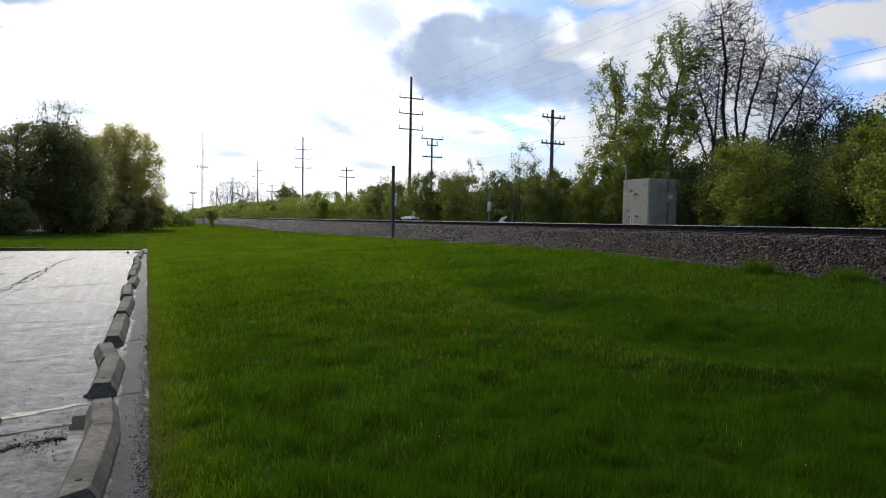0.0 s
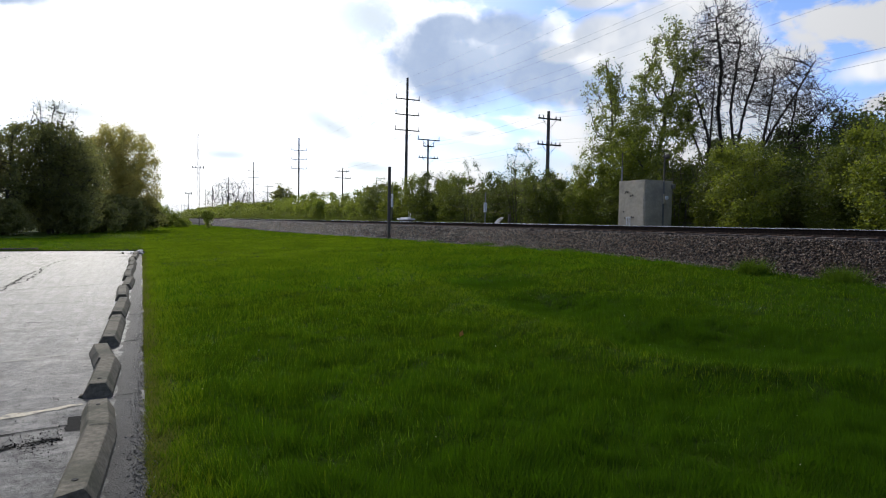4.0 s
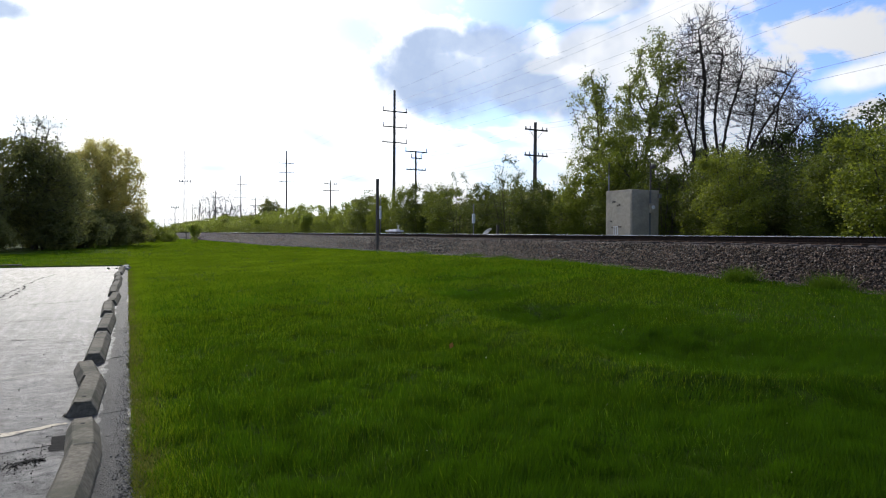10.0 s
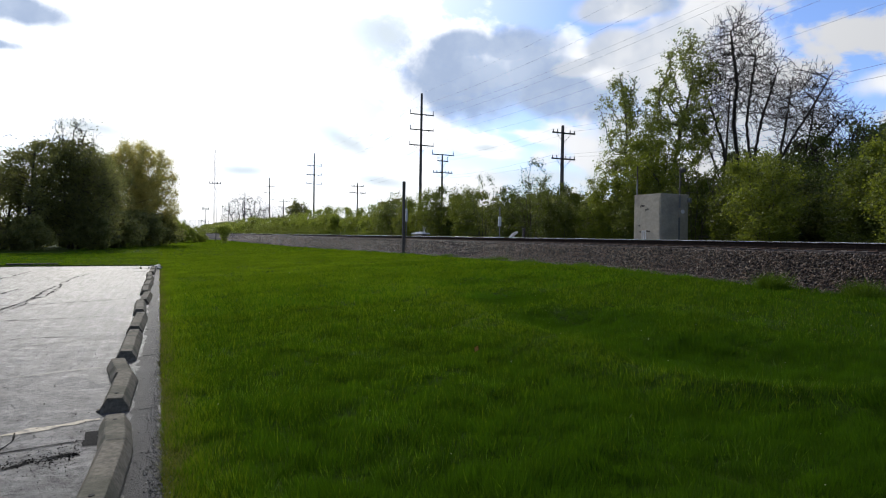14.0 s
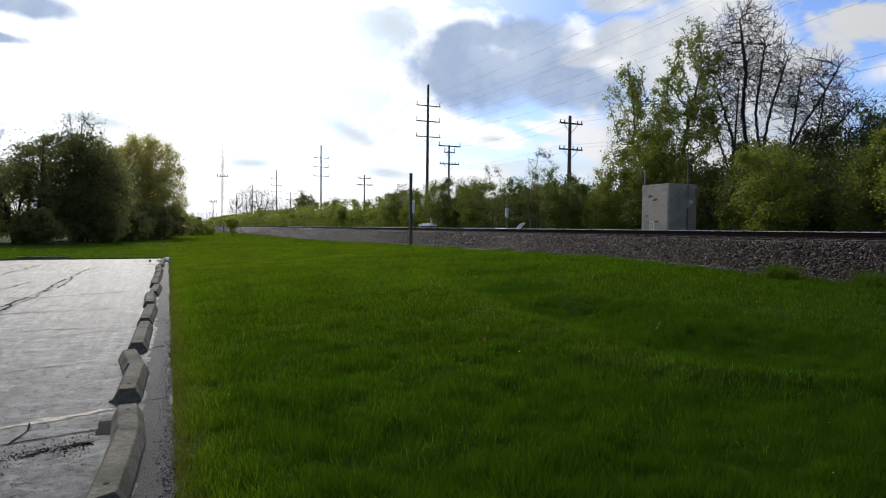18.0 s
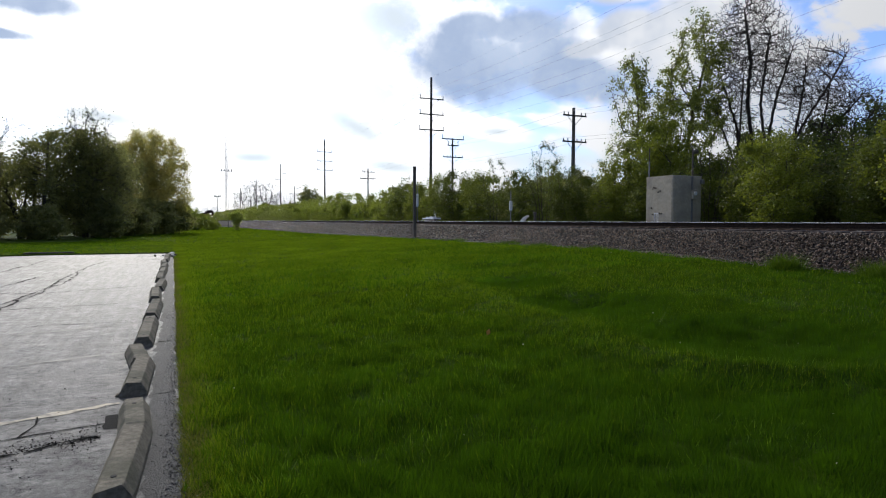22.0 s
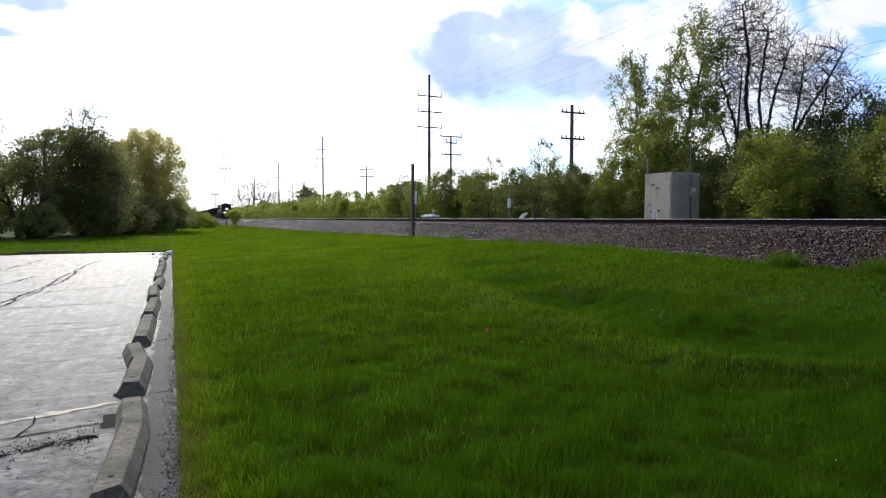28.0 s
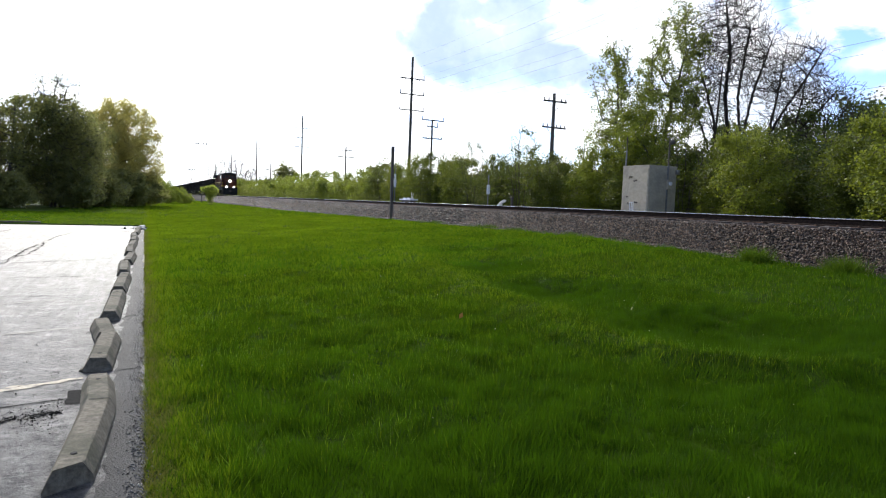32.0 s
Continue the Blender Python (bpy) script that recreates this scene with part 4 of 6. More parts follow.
def make_lines():
    tall_label = "tall slim wooden power pole with three crossarms"
    ys = [68.0, 123.5, 178.6, 233.5, 290.0]
    tops = [18.3, 17.7, 17.3, 16.6, 16.0]
    arms = [(2.5, 1.52, 1), (4.3, 1.52, 1), (6.1, 1.56, 1)]
    for i, (y, z) in enumerate(zip(ys, tops)):
        make_pole("power_pole", tall_label, "tall power poles", pose(28.0, y, 0.85), z - 0.85, arms, 0.21 if i == 0 else 0.19, 0.4 if i == 0 else 0)
    make_pole("power_pole", tall_label, "tall power poles", pose(28.0, 8.0, 0.85), 17.6, arms, 0.21)
    line_ys, line_tops = [-46.0, 8.0] + ys, [18.3, 18.4] + tops
    for drop, half, _ in arms:
        for side in (-1, 1):
            wire([(28 + side * (half - 0.08), y - 0.16, z - drop + 0.5) for y, z in zip(line_ys, line_tops)], 0.0065, 1.0, "thin high power wire between the tall poles")
    wire([(28, y, z) for y, z in zip(line_ys, line_tops)], 0.005, 0.8, "thin earth wire along the pole tops")
    low = "shorter wooden pole with two heavy crossarms"
    two = [(0.65, 1.12, 2), (2.75, 1.15, 3)]
    make_pole("line_pole", low, "trackside line poles", pose(30.0, 42.4, 0.85), 9.9, two, 0.20)
    make_pole("line_pole", "shorter wooden pole with three crossarms and switch gear", "trackside line poles", pose(30.0, 66.2, 0.85), 10.3,
              [(0.12, 1.4, 1), (0.85, 0.7, 1), (2.2, 1.25, 3)], 0.16)
    make_pole("line_pole", low, "trackside line poles", pose(30.0, 100.3, 0.85), 9.4, [(0.6, 1.1, 2), (1.7, 1.4, 3)], 0.16)
    make_pole("line_pole", low, "trackside line poles", pose(30.0, 14.0, 0.85), 9.0, two, 0.20)
    for drop, half, count in two:
        for side in (-1, 1):
            for k in range(1):
                x = 30 + side * (half - 0.08 - 0.42 * k)
                wire([(x, y, 0.85 + h - drop + 0.25) for y, h in ((-30, 9.0), (14, 9.0), (42.4, 9.9), (66.2, 10.1), (100.3, 9.4), (150, 9.2))], 0.008, 0.35,
                     "thin line wire between the shorter poles")
    make_pole("line_pole", low, "trackside line poles", pose(30.0, 168.0, 0.85), 10.0, [(0.7, 1.2, 2), (2.2, 1.3, 2)], 0.17)


make_lines()


# ---- trees and bushes ----
def tube_mesh(name, segs, sides=5):
    """Tapered branches: segs rows of x0 y0 z0 x1 y1 z1 r0 r1."""
    s = np.asarray(segs, float)
    a, b, r0, r1 = s[:, 0:3], s[:, 3:6], s[:, 6], s[:, 7]
    d = b - a
    d /= np.linalg.norm(d, axis=1)[:, None] + 1e-9
    ref = np.where(np.abs(d[:, 2:3]) < 0.9, np.array([[0, 0, 1.0]]), np.array([[1.0, 0, 0]]))
    u = np.cross(d, ref)
    u /= np.linalg.norm(u, axis=1)[:, None]
    v = np.cross(d, u)
    ang = np.arange(sides) * 2 * np.pi / sides
    ring = u[:, None] * np.cos(ang)[None, :, None] + v[:, None] * np.sin(ang)[None, :, None]
    verts = np.concatenate([a[:, None] + ring * r0[:, None, None], b[:, None] + ring * r1[:, None, None]], 1).reshape(-1, 3)
    k = np.arange(sides)
    quad = np.stack([k, (k + 1) % sides, (k + 1) % sides + sides, k + sides], 1)
    faces = (np.arange(len(s))[:, None, None] * 2 * sides + quad[None]).reshape(-1, 4)
    return fast_mesh(name, verts, faces, True)


def grow(rng, start, heading, length, radius, level, plan, segs, tips, limbs=None, leader=False, twig=0.009):
    """Grows one branch and its side branches. plan: per level (children, length factor, spread, bend, lift)."""
    kids, factor, spread, bend, lift = plan[level]
    n = 5 if level == 0 else 4 if level < 3 else 2
    p, d = np.array(start, float), np.array(heading, float)
    joints = []
    for i in range(n):
        d = d + rng.normal(0, bend, 3) + np.array([0, 0, lift])
        d /= np.linalg.norm(d)
        q = p + d * length / n
        r0, r1 = radius * (1 - 0.72 * i / n), radius * (1 - 0.72 * (i + 1) / n)
        segs.append((*p, *q, r0, r1))
        joints.append((p, q, d.copy(), r1))
        p = q
    if level + 1 >= len(plan):
        tips.append(p)
        return
    for k in range(kids):
        s = (k + rng.uniform(0.2, 0.8)) / kids
        s = (0.34 + 0.66 * s) if level == 0 else (0.2 + 0.8 * s)
        i = min(int(s * n), n - 1)
        a, b, dd, r = joints[i]
        at = a + (b - a) * (s * n - i)
        side = rng.normal(0, 1, 3)
        side -= dd * (side @ dd)
        side /= np.linalg.norm(side) + 1e-9
        way = dd * math.cos(spread) + side * math.sin(spread)
        own = segs
        if limbs is not None and level == 0:
            own = []
            limbs.append(own)
        grow(rng, at, way, length * factor * rng.uniform(0.7, 1.15) * (1.15 - 0.45 * s), max(r * 0.62, twig), level + 1, plan, own, tips, None, leader, twig)
    if leader and level + 2 < len(plan):
        grow(rng, p, d, length * 0.5, radius * 0.28, level + 1, plan, segs, tips, None, True, twig)
    tips.append(p)


def leaf_mesh(name, rng, points, size, up=0.3):
    """One small pointed leaf of four corners at each point."""
    n = len(points)
    a = rng.normal(size=(n, 3))
    a[:, 2] -= 0.3
    a /= np.linalg.norm(a, axis=1)[:, None]
    b = np.cross(a, rng.normal(size=(n, 3)))
    b /= np.linalg.norm(b, axis=1)[:, None] + 1e-9
    s = size * rng.uniform(0.6, 1.35, (n, 1))
    c = np.cross(a, b)
    p = np.asarray(points)
    verts = np.stack([p, p + a * s * 0.5 + b * s * 0.34 + c * s * 0.08, p + a * s, p + a * s * 0.5 - b * s * 0.34 + c * s * 0.08], 1).reshape(-1, 3)
    faces = np.arange(4 * n).reshape(n, 4)
    return fast_mesh(name, verts, faces)


def blob_points(rng, centres, radii, counts, shell=0.55, flat=0.85):
    """Points gathered towards the skin of many soft clumps."""
    out = []
    for c, r, n in zip(centres, radii, counts):
        d = rng.normal(size=(n, 3))
        d /= np.linalg.norm(d, axis=1)[:, None]
        rad = r * (shell + (1.15 - shell) * rng.uniform(0, 1, (n, 1)) ** 0.7)
        out.append(np.asarray(c) + d * rad * np.array([1, 1, flat]))
    return np.concatenate(out)


def colonise(rng, blobs, count, roots, step, reach, kill, lift=0.08, wander=0.18, turns=150):
    """Grows branches that fill a crown. blobs: ellipsoids (x, y, z, rx, ry, rz); roots: lists of points up which the stems run.
    Returns the joints and each joint's parent, -1 at the roots."""
    size = np.array([b[3] * b[4] * b[5] for b in blobs])
    goals = []
    for b, share in zip(blobs, size / size.sum()):
        d = rng.normal(size=(max(6, int(count * share)), 3))
        d *= (rng.uniform(0.05, 1, (len(d), 1)) ** (1 / 3)) / np.linalg.norm(d, axis=1)[:, None]
        goals.append(np.array(b[:3]) + d * np.array(b[3:]))
    goals = np.concatenate(goals)
    goals = goals[goals[:, 2] > 0.1]
    joints, parents = [], []
    for path in roots:
        last = -1
        for k, (p, q) in enumerate(zip(path, path[1:])):
            p, q = np.array(p, float), np.array(q, float)
            n = max(1, int(np.linalg.norm(q - p) / step))
            for i in range(n + (k == len(path) - 2)):
                joints.append(p + (q - p) * i / n + rng.normal(0, 0.09 * step, 3) * (i > 0))
                parents.append(last)
                last = len(joints) - 1
    joints, parents = np.array(joints), list(parents)
    kids = np.zeros(len(joints), int)
    away = np.linalg.norm(goals[:, None] - joints[None], axis=2)
    near, dist = away.argmin(1), away.min(1)
    for _ in range(turns):
        live = dist < reach
        if not live.any():
            break
        pull = np.zeros_like(joints)
        d = goals[live] - joints[near[live]]
        np.add.at(pull, near[live], d / (np.linalg.norm(d, axis=1)[:, None] + 1e-6))
        grow_at = np.flatnonzero((np.abs(pull).sum(1) > 1e-6) & (kids < 4))
        if not len(grow_at):
            break
        way = pull[grow_at]
        way = way / (np.linalg.norm(way, axis=1)[:, None] + 1e-6) + rng.normal(0, wander, (len(grow_at), 3)) + np.array([0, 0, lift])
        fresh = joints[grow_at] + way / np.linalg.norm(way, axis=1)[:, None] * step
        kids[grow_at] += 1
        first = len(joints)
        joints = np.concatenate([joints, fresh])
        kids = np.concatenate([kids, np.zeros(len(fresh), int)])
        parents += list(grow_at)
        away = np.linalg.norm(goals[:, None] - fresh[None], axis=2)
        best = away.min(1)
        closer = best < dist
        near = np.where(closer, first + away.argmin(1), near)
        dist = np.where(closer, best, dist)
        keep = dist > kill
        goals, near, dist = goals[keep], near[keep], dist[keep]
        if not len(goals):
            break
    return joints, np.array(parents)


def sprout(rng, joints, parents, each, length, keep=1.0, ends=False):
    """Adds short twigs that fan out from the joints, leaning the way their branch runs; with ends, from the ends alone."""
    at = np.arange(len(joints))
    at = at[(parents >= 0) & (joints[:, 2] > 1.0)]
    if ends:
        at = np.setdiff1d(at, parents)
    at = np.repeat(at[rng.uniform(0, 1, len(at)) < keep], each)
    run = joints[at] - joints[parents[at]]
    run /= np.linalg.norm(run, axis=1)[:, None] + 1e-6
    way = run + rng.normal(0, 0.55, (len(at), 3)) + np.array([0, 0, 0.15])
    way /= np.linalg.norm(way, axis=1)[:, None]
    fresh = joints[at] + way * length * rng.uniform(0.5, 1.4, (len(at), 1))
    return np.concatenate([joints, fresh]), np.concatenate([parents, at])


def thickness(parents, tip, power=2.6):
    """Branch radii from the twigs down: each joint carries what its branches need."""
    load = np.zeros(len(parents))
    for i in range(len(parents) - 1, -1, -1):
        load[i] = load[i] if load[i] > 0 else tip ** power
        if parents[i] >= 0:
            load[parents[i]] += load[i]
    return load ** (1 / power)


def limb_segs(joints, parents, radii, pick):
    i = np.array([k for k in pick if parents[k] >= 0], int)
    p = parents[i]
    return np.concatenate([joints[p], joints[i], np.minimum(radii[p], radii[i] * 1.3)[:, None], radii[i][:, None]], 1)


def woody(tree, joints, parents, radii, bark, sides=4, least=14):
    """Links the stems of a grown plant, and each limb that leaves a stem as a part of its own."""
    n = len(parents)
    heavy = np.full(n, -1)
    for i in range(n):
        p = parents[i]
        if p >= 0 and (heavy[p] < 0 or radii[i] > radii[heavy[p]]):
            heavy[p] = i
    owner, sets = np.full(n, -1), {}
    for i in range(n):
        p = parents[i]
        if p < 0:
            owner[i] = i
        elif owner[p] in sets and sets[owner[p]][1] and heavy[p] == i:
            owner[i] = owner[p]
        elif owner[p] in sets and not sets[owner[p]][1]:
            owner[i] = owner[p]
        else:
            owner[i] = i
        if owner[i] == i:
            sets[i] = ([], p < 0)
        sets[owner[i]][0].append(i)
    for root, (members, stem) in sets.items():
        if not stem and len(members) < least:
            base = owner[parents[root]]
            sets[base][0].extend(members)
    for root, (members, stem) in sets.items():
        if stem or len(members) >= least:
            segs = limb_segs(joints, parents, radii, members)
            if len(segs):
                name = "stem" if stem and len([1 for q in parents if q < 0]) > 1 else "trunk" if stem else "branch"
                link_mesh(name, tube_mesh(name, segs, sides + 2 * stem), bark, tree)


def twig_leaves(rng, joints, radii, tip, leaves, scatter, bare_from=None, limit=3.0):
    """Leaf places along the thin twigs; few of them above the height bare_from."""
    thin = np.flatnonzero(radii < limit * tip)
    if bare_from is not None:
        thin = thin[(joints[thin, 2] < bare_from) | (rng.uniform(0, 1, len(thin)) < 0.10)]
    weight = np.array([max(0.15, 0.6 + 1.1 * noise.noise(Vector(joints[k]) * 1.1)) for k in thin]) * rng.gamma(1.2, 1.0, len(thin))
    pts = joints[rng.choice(thin, leaves, p=weight / weight.sum())] + rng.normal(0, scatter, (leaves, 3))
    return pts[pts[:, 2] > 0.08]


def make_bush(seed, height, width, leaves, leaf, material, label, count=420, group="hedge bushes along the track", narrow=0.0, stems=6, airy=False):
    """A bushy young tree: several stems from the ground, twigs filling a ragged crown, leaves along the twigs."""
    rng = np.random.default_rng(seed)
    bush = thing("bush", label, "bush", group)
    w = width / 2
    blobs = [(0, 0, 0.50 * height, 0.72 * w, 0.72 * w, 0.44 * height), (0, 0, 0.34 * height, w * (1 - 0.45 * narrow), w * (1 - 0.45 * narrow), 0.32 * height)]
    if narrow > 1:                                     # spreads upwards from a narrow foot
        blobs = [(0, 0, 0.70 * height, 0.85 * w, 0.85 * w, 0.26 * height), (0, 0, 0.42 * height, 0.5 * w, 0.5 * w, 0.26 * height)]
    for k in range(7):
        a, h = rng.uniform(0, 2 * np.pi), rng.uniform(0.6 if narrow > 1 else 0.35, 0.85)
        out = w * rng.uniform(0.35, 0.75) * (1.25 - 0.7 * h)
        blobs.append((out * math.cos(a), out * math.sin(a), h * height, 0.30 * w, 0.30 * w, height * rng.uniform(0.10, 0.18)))
    roots = []
    for k in range(stems):
        a = 2 * np.pi * (k + rng.uniform(0, 0.8)) / stems
        lean = rng.uniform(0.1, 0.55) * w
        c, s = math.cos(a), math.sin(a)
        roots.append([(0.2 * c, 0.2 * s, -0.1), (0.5 * lean * c, 0.5 * lean * s, 0.28 * height), (lean * c, lean * s, rng.uniform(0.45, 0.8) * height)])
    unit = (height * width * width / count) ** (1 / 3)
    tip = 0.007 if leaf < 0.12 else 0.010
    joints, parents = colonise(rng, blobs, count, roots, 0.5 * unit, 3.2 * unit, 0.62 * unit, 0.10)
    radii = thickness(parents, tip)
    woody(bush, joints, parents, radii, M_BARK, 3, 10 ** 6)
    pts = twig_leaves(rng, joints, radii, tip, leaves, 0.10 if airy else 0.20 * unit + 0.03, None, 4.0)
    link_mesh("crown", leaf_mesh("crown", rng, pts, leaf), material, bush)
    return bush


def make_crown_tree(name, seed, blobs, roots, count, tip, leaves, leaf, leaf_mat, bark, label, group, scatter=0.16, bare_from=None, sides=4, grain=1.0, wander=0.18, least=14, snags=(), twigs=(), power=2.6):
    """A tree whose twigs fill the given crown; snags: broken dead stems (x, y, height, lean, radius)."""
    rng = np.random.default_rng(seed)
    tree = thing(name, label, "tree", group)
    unit = grain * (sum(8 * b[3] * b[4] * b[5] for b in blobs) / count) ** (1 / 3)
    joints, parents = colonise(rng, blobs, count, roots, 0.55 * unit, 3.6 * unit, 0.7 * unit, 0.06, wander)
    for each, length, share, ends in twigs:
        joints, parents = sprout(rng, joints, parents, each, length, share, ends)
    radii = thickness(parents, tip, power)
    woody(tree, joints, parents, radii, bark, sides, least)
    for x, y, h, lean, r in snags:
        segs = [(x + lean * k / 6, y, h * k / 6 - 0.2, x + lean * (k + 1) / 6, y + 0.03 * (k % 2), h * (k + 1) / 6 - 0.2, r * (1 - 0.09 * k), r * (0.91 - 0.09 * k)) for k in range(6)]
        link_mesh("dead_stem", tube_mesh("dead_stem", segs, 7), bark, tree)
    if leaves:
        link_mesh("crown", leaf_mesh("crown", rng, twig_leaves(rng, joints, radii, tip, leaves, scatter, bare_from, 3.5), leaf), leaf_mat, tree)
    return tree


def make_tree(name, seed, height, plan, trunk_r, leaves, leaf, leaf_mat, bark, label, category="tree", stems=1, spread=0.15, scatter=0.28, group="", sides=5, trunk_share=0.75, clumps=None, split=False, leader=False, bald=1.0, twig=0.009, on_twigs=0.35):
    rng = np.random.default_rng(seed)
    tree = thing(name, label, category, group)
    tips, grown = [], []
    for k in range(stems):
        segs, limbs = [], []
        a = rng.uniform(0, 2 * np.pi)
        s = spread * rng.uniform(0.4, 1.0) if stems > 1 else 0.03
        grow(rng, (0.22 * (stems > 1) * math.cos(a), 0.22 * (stems > 1) * math.sin(a), -0.2), (s * math.cos(a), s * math.sin(a), 1.0),
             height * trunk_share * (1.0 if k == 0 else rng.uniform(0.7, 1.0)), trunk_r * (1 if k == 0 else rng.uniform(0.55, 0.9)), 0, plan, segs, tips, limbs, leader, twig)
        grown.append((segs, limbs))
    fit = height / (np.percentile([p[2] for p in tips], 99.3) if leader else max(p[2] for p in tips))
    tips = np.array(tips) * fit
    for segs, limbs in grown:
        segs = np.array(segs) * fit
        limbs = [np.array(limb) * fit for limb in limbs]
        link_mesh("trunk", tube_mesh("trunk", segs, sides + 2), bark, tree)
        if split:
            for limb in limbs:
                link_mesh("branch", tube_mesh("branch", limb, sides), bark, tree)
        else:
            link_mesh("branchwork", tube_mesh("branchwork", np.concatenate(limbs), sides), bark, tree)["kind"] = "stuff"
    if leaves:
        share = leaves if clumps is None else int(leaves * on_twigs)
        pts = tips[rng.integers(0, len(tips), share)] + rng.normal(0, scatter, (share, 3))
        if clumps is not None:
            centres, radii = clumps(rng)
            per = int(leaves * (1 - on_twigs) / len(centres))
            pts = np.concatenate([pts, blob_points(rng, centres, radii, [per] * len(centres), 0.62)])
        pts = pts[(pts[:, 2] > 0.15) & ((pts[:, 2] < bald * height) | (rng.uniform(0, 1, len(pts)) < 0.3))]
        link_mesh("crown", leaf_mesh("crown", rng, pts, leaf), leaf_mat, tree)
    return tree


def dome(height, width, n, low=0.05, r0=0.7, r1=1.3, lean=0.0):
    """Clump centres spread over a rounded crown."""
    def spread_clumps(rng):
        centres, radii = [], []
        for _ in range(n):
            h = rng.uniform(low, 0.93)
            a = rng.uniform(0, 2 * np.pi)
            w = 0.5 * width * math.sqrt(max(0.03, 1 - max(0.0, (h - 0.52) / 0.44) ** 2.5)) * (0.82 + 0.18 * min(1, h / 0.3))
            reach = w * math.sqrt(rng.uniform(0.12, 1.0))
            centres.append((reach * math.cos(a) + lean * h, reach * math.sin(a), height * h))
            radii.append(rng.uniform(r0, r1) * (1.0 if h < 0.8 else 0.7))
        return centres, radii
    return spread_clumps


def far_side(y):
    return float(ground_height(22.0, y))


def plant_hedge():
    """The growth along the far side of the track."""
    rng = random.Random(21)
    kinds = [make_bush(31, 4.3, 4.2, 17000, 0.085, M_LEAF_HEDGE, "leafy green bush in fresh spring growth beyond the track", narrow=0.4),
             make_bush(32, 4.6, 3.9, 17000, 0.085, M_LEAF_LIME, "bright yellow-green bush in young leaf beyond the track", narrow=0.45),
             make_bush(33, 5.2, 3.6, 5200, 0.075, M_LEAF_HEDGE, "thin green bush with many bare twigs beyond the track", 460, airy=True),
             make_bush(34, 4.0, 4.6, 16000, 0.09, M_LEAF_HEDGE, "broad dense green bush beyond the track", narrow=0.4),
             make_bush(35, 4.5, 4.6, 6500, 0.16, M_LEAF_SUNLIT, "distant yellow-green bush in young leaf along the track, coloured as if sunlit", 160, stems=4),
             make_bush(36, 4.4, 4.8, 6500, 0.16, M_LEAF_LIME, "distant green bush along the track", 160, stems=4),
             make_bush(37, 3.8, 5.0, 4200, 0.22, M_LEAF_DARK, "dark tangled undergrowth bush behind the hedge", 140, stems=4),
             make_bush(38, 6.8, 6.2, 14000, 0.12, M_LEAF_DEEP, "tall dense dark green bush behind the hedge", 420)]
    first = [(21.6, 9.5), (21.2, 16.6), (25.5, 33.0), (22.8, 25.2), (21.2, 64.0), (21.6, 68.5), (27.0, 8.0), (30.0, 12.5)]
    for bush, (x, y) in zip(kinds, first):
        bush.matrix_basis = pose(x, y, 0.8, 0, 0, rng.uniform(0, 360))

    def put(kind, x, y, scale, wide=1.0):
        copy_thing(kinds[kind], pose(x, y, far_side(y) - 0.06, 0, 0, rng.uniform(0, 360)) @ Matrix.Diagonal((scale * wide, scale * wide, scale, 1)))

    row = [(0, 22.6, 18.3, 1.0), (2, 23.2, 22.0, 1.05), (1, 22.8, 28.0, 0.95), (0, 21.6, 30.6, 0.9), (2, 21.3, 33.2, 1.1), (0, 21.4, 36.3, 0.95),
           (2, 21.2, 39.4, 1.0), (1, 21.4, 42.5, 1.0), (0, 21.0, 45.8, 1.1), (1, 21.2, 49.5, 1.05), (1, 21.0, 53.6, 0.95), (3, 21.3, 57.8, 1.05)]
    for kind, x, y, s in row:
        put(kind, x, y, s * 1.1)
    y = 73.0
    while y < 330:
        put(rng.choice((4, 4, 5, 4)), 21.0 + rng.uniform(-0.4, 0.8), y, rng.uniform(0.92, 1.15) * (1 + (y - 60) * 0.0006), 1.0 + (y - 60) * 0.004)
        y += 4.2 + (y - 60) * 0.035
    back = [(0, 24.6, 10.0, 1.15), (3, 24.2, 14.5, 1.1), (0, 25.0, 19.8, 1.15), (3, 25.2, 23.4, 1.1), (0, 25.0, 28.5, 1.0), (0, 22.6, 13.4, 0.95), (1, 21.4, 11.2, 1.05), (2, 25.2, 37.5, 1.1)]
    for kind, x, y, s in back:
        put(kind, x, y, s, 1.1)
    y = 11.5
    while y < 130:
        put(6, 26.6 + rng.uniform(-0.6, 0.8), y, rng.uniform(1.0, 1.32) if y < 55 else rng.uniform(0.8, 1.0), 1.0)
        y += 3.6 if y < 60 else 6.5
    y = 6.0
    while y < 60:
        put(6, 31.0 + rng.uniform(-0.6, 0.8), y, rng.uniform(0.95, 1.25), 1.2)
        y += 4.5
    for kind, x, y, s in [(7, 31.0, 17.0, 1.15), (7, 33.0, 9.0, 1.35), (7, 31.5, 20.8, 1.0), (7, 33.0, 14.4, 1.36), (7, 29.0, 21.6, 0.8), (7, 26.5, 12.3, 0.84), (7, 27.0, 17.5, 0.78)]:
        put(kind, x, y, s, 1.15)


plant_hedge()


